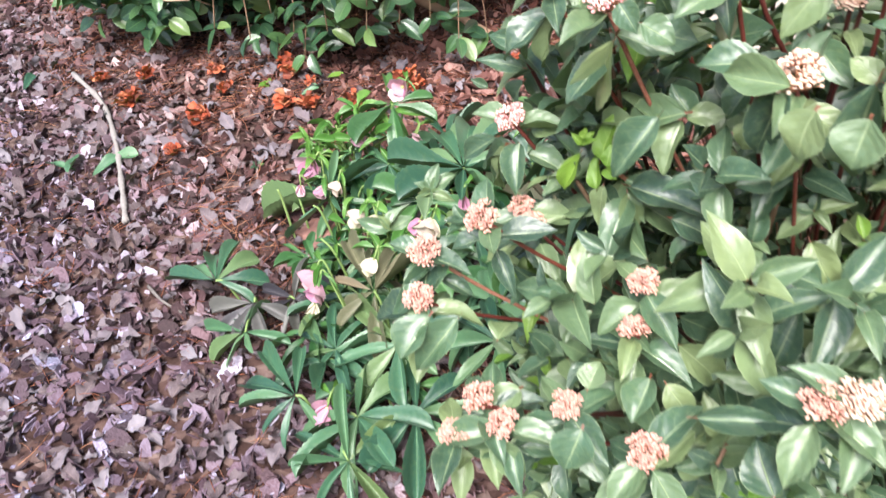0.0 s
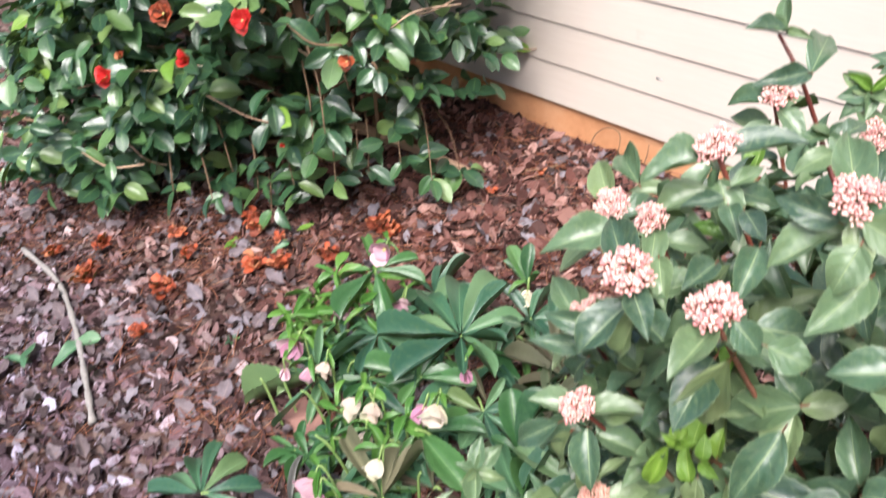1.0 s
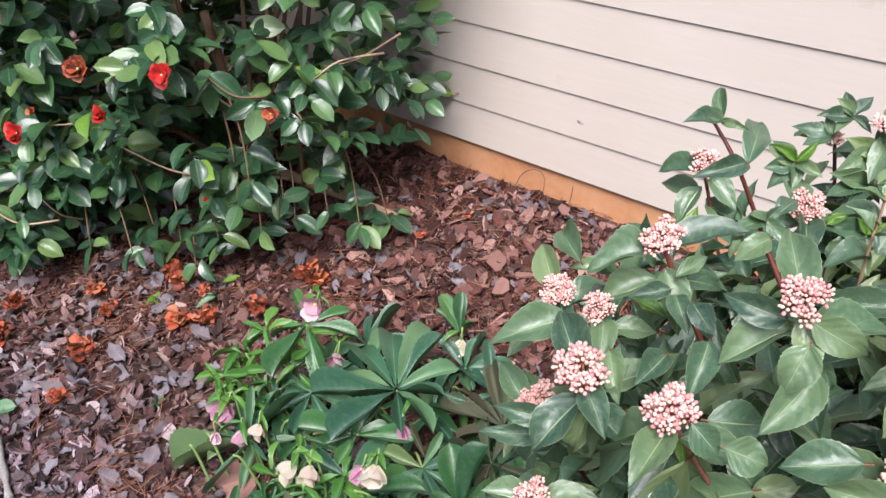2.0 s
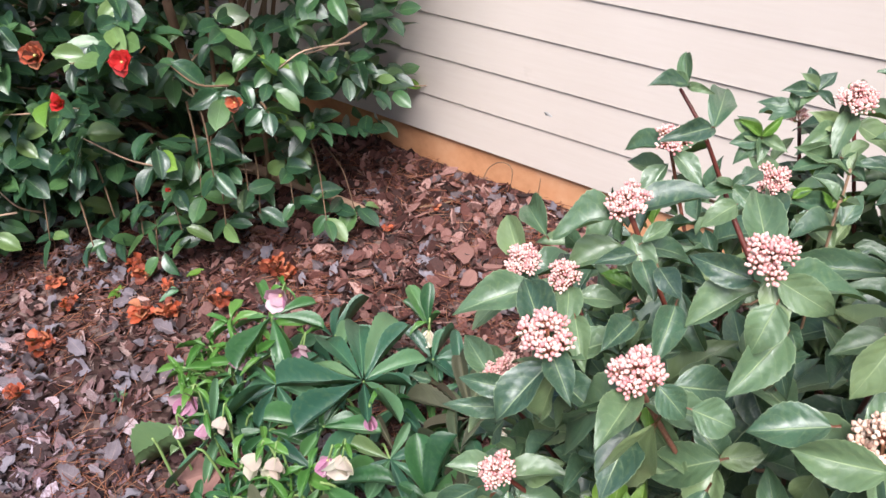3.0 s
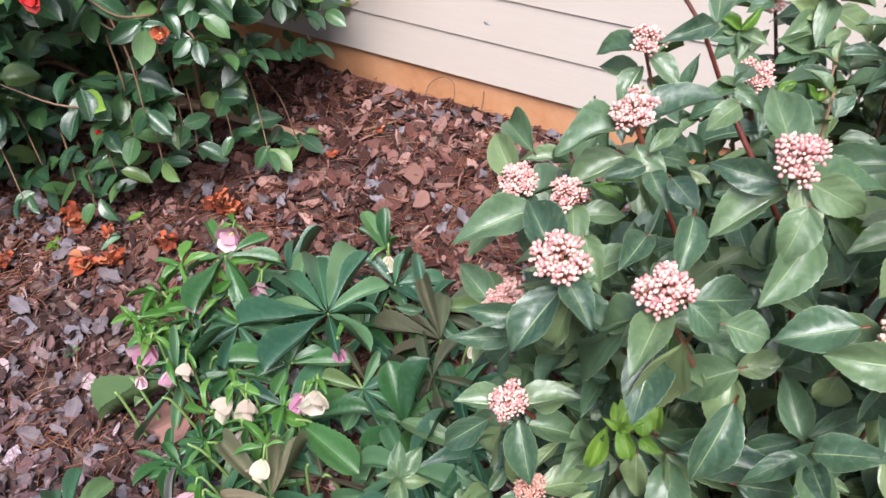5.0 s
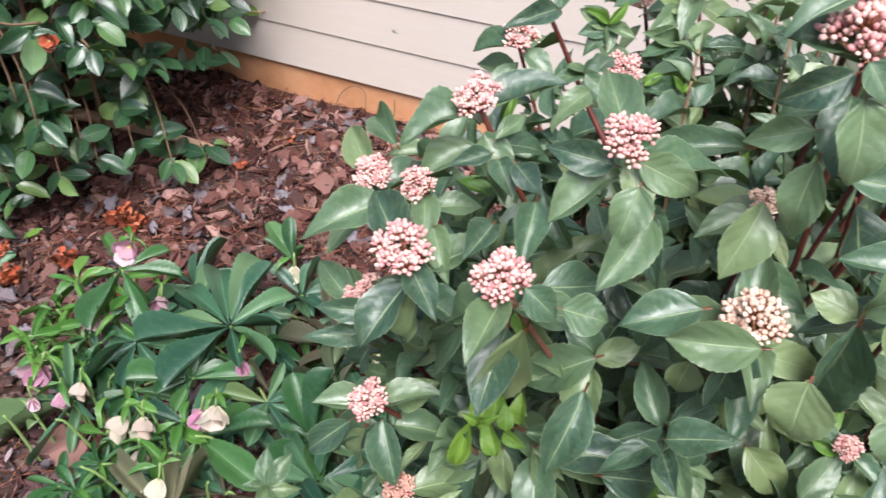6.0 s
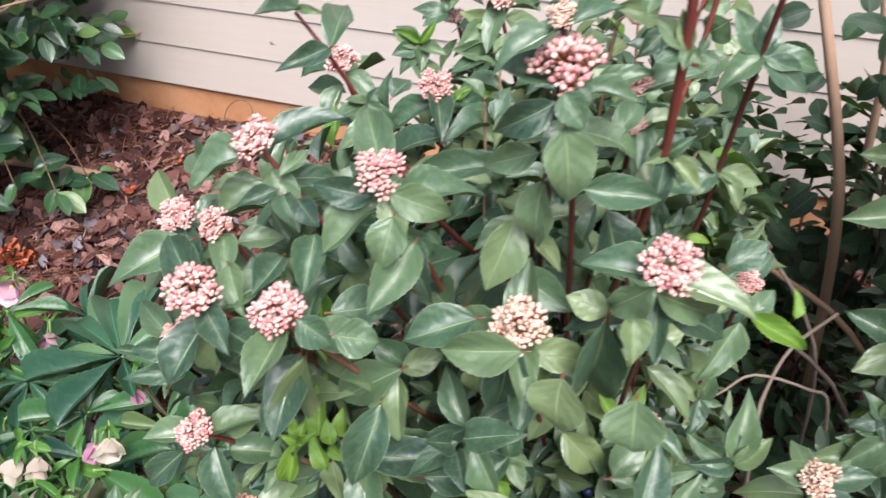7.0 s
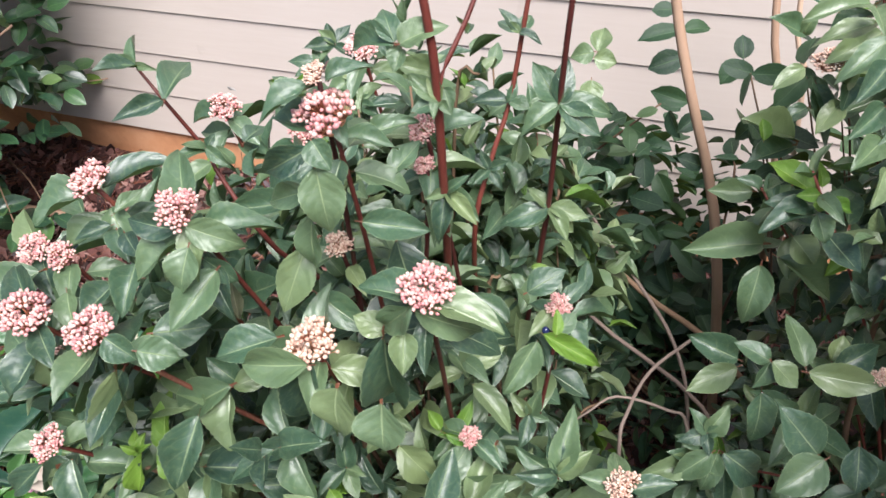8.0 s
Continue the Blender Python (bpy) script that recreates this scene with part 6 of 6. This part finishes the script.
h = hellebore((-1.48, 0.5), "hellebore with dark flat palmate leaves on the mulch")
spread_leaf(h, (-1.48, 0.5), (-1.505, 0.448, 0.12), [(-1.64, 0.37, 0.08), (-1.66, 0.43, 0.1), (-1.645, 0.5, 0.11), (-1.6, 0.56, 0.12), (-1.53, 0.58, 0.12), (-1.45, 0.565, 0.1), (-1.42, 0.5, 0.08)], 0.25)
spread_leaf(h, (-1.44, 0.52), (-1.42, 0.5, 0.075), [(-1.36, 0.41, 0.05), (-1.32, 0.47, 0.05), (-1.33, 0.55, 0.06), (-1.41, 0.39, 0.04), (-1.48, 0.41, 0.04)], 0.3, 5)
palm_leaf(h, (-1.42, 0.5), (-1.36, 0.44, 0.06), 0.12, 7, 120, 280, (0, -0.15, 1), 0, 0.15, 0.26)
palm_leaf(h, (-1.4, 0.56), (-1.36, 0.58, 0.08), 0.12, 7, 200, 280, (0, -0.15, 1), 5, 0.15, 0.26)
palm_leaf(h, (-1.5, 0.66), (-1.48, 0.68, 0.07), 0.1, 6, 0, 320, (0, -0.15, 1), 3, -0.1, 0.3)

h = hellebore((-1.04, 0.46), "hellebore with long grey-green leaflets and a pink flower")
spread_leaf(h, (-1.04, 0.46), (-1.068, 0.423, 0.12), [(-1.23, 0.35, 0.1), (-1.145, 0.32, 0.09), (-1.072, 0.325, 0.08), (-1.215, 0.42, 0.12), (-1.01, 0.34, 0.08), (-1.17, 0.5, 0.13), (-1.0, 0.43, 0.09)], 0.25)
nodding_flower(h, (-1.02, 0.5), (-1.01, 0.462, 0.1), 0.04, 0, (0.1, -0.6, -0.4), 2, 0.7)
palm_leaf(h, (-1.0, 0.48), (-0.95, 0.5, 0.1), 0.18, 7, 230, 260, (0, -0.2, 1), 0, 0.2, 0.3)
palm_leaf(h, (-0.95, 0.44), (-0.885, 0.433, 0.08), 0.15, 8, 150, 300, (0, -0.2, 1), 0, 0.1, 0.2)
palm_leaf(h, (-0.9, 0.6), (-0.88, 0.6, 0.1), 0.17, 8, 0, 330, (0, -0.2, 1), 0, 0.1, 0.32)
nodding_flower(h, (-1.06, 0.5), (-1.045, 0.475, 0.07), 0.045, 0, (0.1, -0.7, -0.10), 2, 1.17)

# Low shaded leaves that close the patch beneath the upper ones.
h = hellebore((-1.3, 0.98), "low hellebore with dark shaded leaves close to the soil")
for k in range(34):
    x, y = hel_rng.uniform(-1.68, -0.85), hel_rng.uniform(0.5, 1.36)
    if x < -1.42 and y < 0.86 or x > -1.0 and y > 1.2:
        continue
    palm_leaf(h, (x + 0.02, y + 0.03), (x, y, hel_rng.uniform(0.045, 0.1)), hel_rng.uniform(0.1, 0.15), 7, hel_rng.uniform(0, 360), 300, (0, -0.1, 1), 3 if k % 4 == 0 else (2 if k % 7 == 0 else 0), 0.1, 0.3)
# Limp brown leaflets and bare pale stalks among them.
h = hellebore((-1.25, 0.85), "withered brown hellebore leaves low among the green ones")
for k in range(9):
    x, y = hel_rng.uniform(-1.6, -0.95), hel_rng.uniform(0.55, 1.3)
    palm_leaf(h, (x + 0.03, y + 0.02), (x, y, hel_rng.uniform(0.06, 0.13)), hel_rng.uniform(0.07, 0.12), 5, hel_rng.uniform(0, 360), 250, (hel_rng.uniform(-0.4, 0.4), -0.3, 1), 2 if k % 3 else 4, 0.35, 0.22)
for k in range(14):
    x, y = hel_rng.uniform(-1.62, -1.05), hel_rng.uniform(0.62, 1.1)
    leaf_stalk(h, (x, y), Vector((x + hel_rng.uniform(-0.08, 0.08), y + hel_rng.uniform(-0.08, 0.04), hel_rng.uniform(0.12, 0.2))))
# Small pale leaves crowded under the flowers.
h = hellebore((-1.72, 0.97), "young hellebore shoots with small yellow-green curled leaves")
for k in range(13):
    p = (hel_rng.uniform(-1.8, -1.6), hel_rng.uniform(0.85, 1.08), hel_rng.uniform(0.12, 0.25))
    palm_leaf(h, (-1.7, 0.97), p, hel_rng.uniform(0.045, 0.075), 5, hel_rng.uniform(0, 360), 280, (hel_rng.uniform(-0.5, 0.5), -0.3, 1), 1 if k % 3 else 3, hel_rng.uniform(-0.4, 0.3), 0.3)
for k in range(10):
    p = (hel_rng.uniform(-1.46, -1.2), hel_rng.uniform(0.7, 0.86), hel_rng.uniform(0.1, 0.18))
    palm_leaf(h, (p[0] + 0.03, p[1] + 0.05), p, hel_rng.uniform(0.045, 0.08), 5, hel_rng.uniform(0, 360), 280, (hel_rng.uniform(-0.5, 0.5), -0.3, 1), 3 if k % 3 else 1, hel_rng.uniform(-0.4, 0.3), 0.3)


# ---- litter on the ground ----
# Weathered stick.
pts = through_points([(x, y, ground_z(x, y) + 0.028) for x, y in [(-2.957, 0.556), (-2.7, 0.567), (-2.43, 0.513), (-2.17, 0.436), (-2.0, 0.382)]], 6)
rad = [0.009 + 0.0022 * math.sin(i * 1.9) for i in range(len(pts))]
tagged(new("stick", tube(pts, rad, 8).mesh("stick", DRIFT)), "weathered pale grey crooked stick lying on mulch", "stick")


def twig_on_ground(a, b, radius, material, label):
    pts = through_points([(a[0], a[1], ground_z(*a) + 0.018), ((a[0] + b[0]) / 2 + 0.01, (a[1] + b[1]) / 2 - 0.01, ground_z(*a) + 0.024), (b[0], b[1], ground_z(*b) + 0.018)], 4)
    tagged(new("twig", tube(pts, taper(len(pts), radius, radius * 0.6), 6).mesh("twig", material)), label, "twig", "loose twigs")


twig_on_ground((-1.72, 0.33), (-1.58, 0.36), 0.005, DRIFT, "short pale twig lying on mulch")
twig_on_ground((-0.86, 0.34), (-0.76, 0.39), 0.008, TAN, "broken tan twig lying on mulch")
twig_on_ground((-1.98, 1.95), (-1.85, 2.12), 0.004, STEM, "thin brown twig lying on mulch")


# Thin dry stalks leaning on the foot of the wall.
for line in [[(-1.87, 2.2, 0.0), (-1.865, 2.238, 0.062), (-1.808, 2.24, 0.11), (-1.757, 2.238, 0.1), (-1.754, 2.22, 0.02)], [(-1.64, 2.2, 0.0), (-1.644, 2.238, 0.056), (-1.639, 2.241, 0.1)]]:
    pts = through_points(line, 4)
    tagged(new("twig", tube(pts, taper(len(pts), 0.0022, 0.0013), 5).mesh("twig", STEM)), "thin dry stalk leaning on the wall foot", "twig", "loose twigs")


def flake(rng, thick=0.1, corners=(6, 9)):
    """A broken flat piece with thickness: an uneven ring, domed a little."""
    n, slim = rng.randint(*corners), rng.uniform(0.28, 0.75)
    ring = [(math.cos(6.283 * k / n) * rng.uniform(0.6, 1.05), math.sin(6.283 * k / n) * slim * rng.uniform(0.55, 1.1)) for k in range(n)]
    bend = rng.uniform(-0.25, 0.35)
    top = [(x, y, bend * x * x + thick * 0.5 + rng.uniform(-0.05, 0.05)) for x, y in ring]
    low = [(x * 0.94, y * 0.94, bend * x * x - thick * 0.5) for x, y in ring]
    faces = [tuple(range(n)), tuple(range(2 * n - 1, n - 1, -1))] + [(k, n + k, n + (k + 1) % n, (k + 1) % n) for k in range(n)]
    return Shape(top + low, faces)


mulch_rng = random.Random(71)
FLAKES = [flake(mulch_rng) for _ in range(24)]
FLAKE_MESHES = [f.mesh("bark_chip", BARK, False) for f in FLAKES]
DRY_SHAPES = [blade(ovate if i % 2 else elliptic, 0.3, 0.35 * (-1) ** i, 0.22, 0.4 * ((i % 3) - 1), 9, 0.11, 0.1, 100 + i) for i in range(6)]


def lying(x, y, size, tilt, lift, rng):
    return Matrix.Translation((x, y, ground_z(x, y) + lift)) @ Euler((rng.gauss(0, tilt), rng.gauss(0, tilt), rng.uniform(0, 6.283))).to_matrix().to_4x4() @ Matrix.Scale(size, 4)


def spot(rng):
    """A place on the bed, denser where the bed is open to view."""
    while True:
        x, y = rng.uniform(-5.0, 2.4), rng.uniform(-2.2, 2.24)
        far_off = max(0.0, x - 0.2, -3.6 - x, -0.1 - y, 0.6 * (x + 0.9) if y < 0.9 else 0.0)
        if rng.random() > math.exp(-2.2 * far_off):
            continue
        return x, y


singles, joined_chips = 0, []
for i in range(26000):
    x, y = spot(mulch_rng)
    size = (0.0075 if y < 1.3 else 0.0095) * 2 ** mulch_rng.uniform(0, 2.45)
    m = lying(x, y, size, 0.75, mulch_rng.uniform(0.0, 0.024), mulch_rng)
    k = mulch_rng.randrange(len(FLAKES))
    if singles < 300 and -2.3 < x < -1.75 and 0.35 < y < 1.0 and size > 0.016:
        ob = under(new("bark_chip", FLAKE_MESHES[k]), ground)
        ob.matrix_basis = m
        singles += 1
    else:
        joined_chips.append((FLAKES[k], m))
for i in range(10500):
    x, y = spot(mulch_rng)
    m = lying(x, y, mulch_rng.uniform(0.007, 0.022), 0.45, mulch_rng.uniform(0.012, 0.03), mulch_rng) @ Matrix.Diagonal((1, mulch_rng.uniform(0.2, 0.5), 1, 1))
    joined_chips.append((FLAKES[i % len(FLAKES)], m))
tagged(new("bark_mulch", join(joined_chips).mesh("bark_mulch", BARK, False)), "layer of grey-brown and reddish bark mulch chips", "mulch", kind="stuff")

dry = []
for i in range(4200):
    x, y = spot(mulch_rng)
    if mulch_rng.random() < (0.65 if y > 1.3 else 0.35 if y > 0.65 else 0.0):
        continue
    size = mulch_rng.uniform(0.028, 0.07)
    m = lying(x, y, size, 0.35, mulch_rng.uniform(0.012, 0.024), mulch_rng) @ Matrix.Diagonal((mulch_rng.uniform(0.45, 0.8), 1, 1, 1))
    dry.append((mulch_rng.choice(DRY_SHAPES), m))
tagged(new("leaf_litter", join(dry).mesh("leaf_litter", DRY)), "scattered curled dry grey-brown leaves", "leaf litter", kind="stuff")

needles = []
STRAW = [tube(bent((0, -0.5, 0), (0, 0.5, 0), (0.08 * (k - 1), 0, 0.03), 4), [0.011] * 4, 3) for k in range(3)]
for i in range(19000):
    x, y = spot(mulch_rng)
    if noise.noise((x * 3.1, y * 3.1, 9.0)) < 0.05 and i % 4 or (y < 0.5 and x < -1.0 and i % 5):
        continue
    m = lying(x, y, mulch_rng.uniform(0.05, 0.11), 0.1, mulch_rng.uniform(0.012, 0.026), mulch_rng)
    needles.append((STRAW[i % 3], m))
tagged(new("pine_straw", join(needles).mesh("pine_straw", NEEDLE)), "scattered reddish-brown pine needles", "pine needles", kind="stuff")

# Larger flat pieces of bark.
for x, y, size in [(-1.64, 1.83, 0.05), (-1.54, 1.72, 0.045), (-1.63, 2.18, 0.045), (-1.52, 1.81, 0.035), (-1.61, 0.79, 0.085), (-1.38, 2.12, 0.03), (-1.72, 2.12, 0.03)]:
    ob = new("bark_slab", flake(mulch_rng, 0.14, (11, 15)).mesh("bark_slab", SLAB, False))
    ob.matrix_basis = lying(x, y, size * 1.15, 0.15, 0.036, mulch_rng)
    tagged(ob, "flat red-brown piece of bark lying on mulch", "bark piece", "bark slabs")

# Fallen green leaves and a seedling.
for x, y, s in [(-2.25, 1.1, 0.07), (-2.29, 1.23, 0.06), (-2.46, 0.40, 0.120), (-2.36, 0.45, 0.110), (-2.31, 0.39, 0.100), (-2.98, 0.38, 0.090), (-2.38, 0.36, 0.100)]:
    ob = new("fallen_leaf", HEL_SETS[0][0] if s > 0.065 else CAM_YOUNG[0])
    a = mulch_rng.uniform(0, 6.28)
    p = Vector((x, y, ground_z(x, y) + 0.026))
    ob.matrix_basis = frame_of(p, p + Vector((math.cos(a), math.sin(a), 0.08)) * s, (0, 0, 1), s * 0.42)
    tagged(ob, "single dull green leaf fallen on mulch", "fallen leaf", "fallen leaves")
for sx, sy in [(-2.41, 1.06), (-1.86, 0.58), (-2.0, 0.8)]:
    weed = thing("seedling", (sx, sy, 0.0), "small bright green seedling growing in mulch", "weed", "seedlings")
    for k in range(7):
        a, s = k * 2.4, mulch_rng.uniform(0.025, 0.045) * (1 if sx < -2.2 else 0.6)
        p = Vector((sx, sy, ground_z(sx, sy) + 0.012))
        ob = under(new("leaf", VIB_YOUNG[k % 6] if sx < -2.2 else CAM_MESHES[k % 6]), weed)
        ob.matrix_basis = frame_of(p, p + Vector((math.cos(a), math.sin(a), 0.5)) * s, (0, 0, 1), s * 0.5)
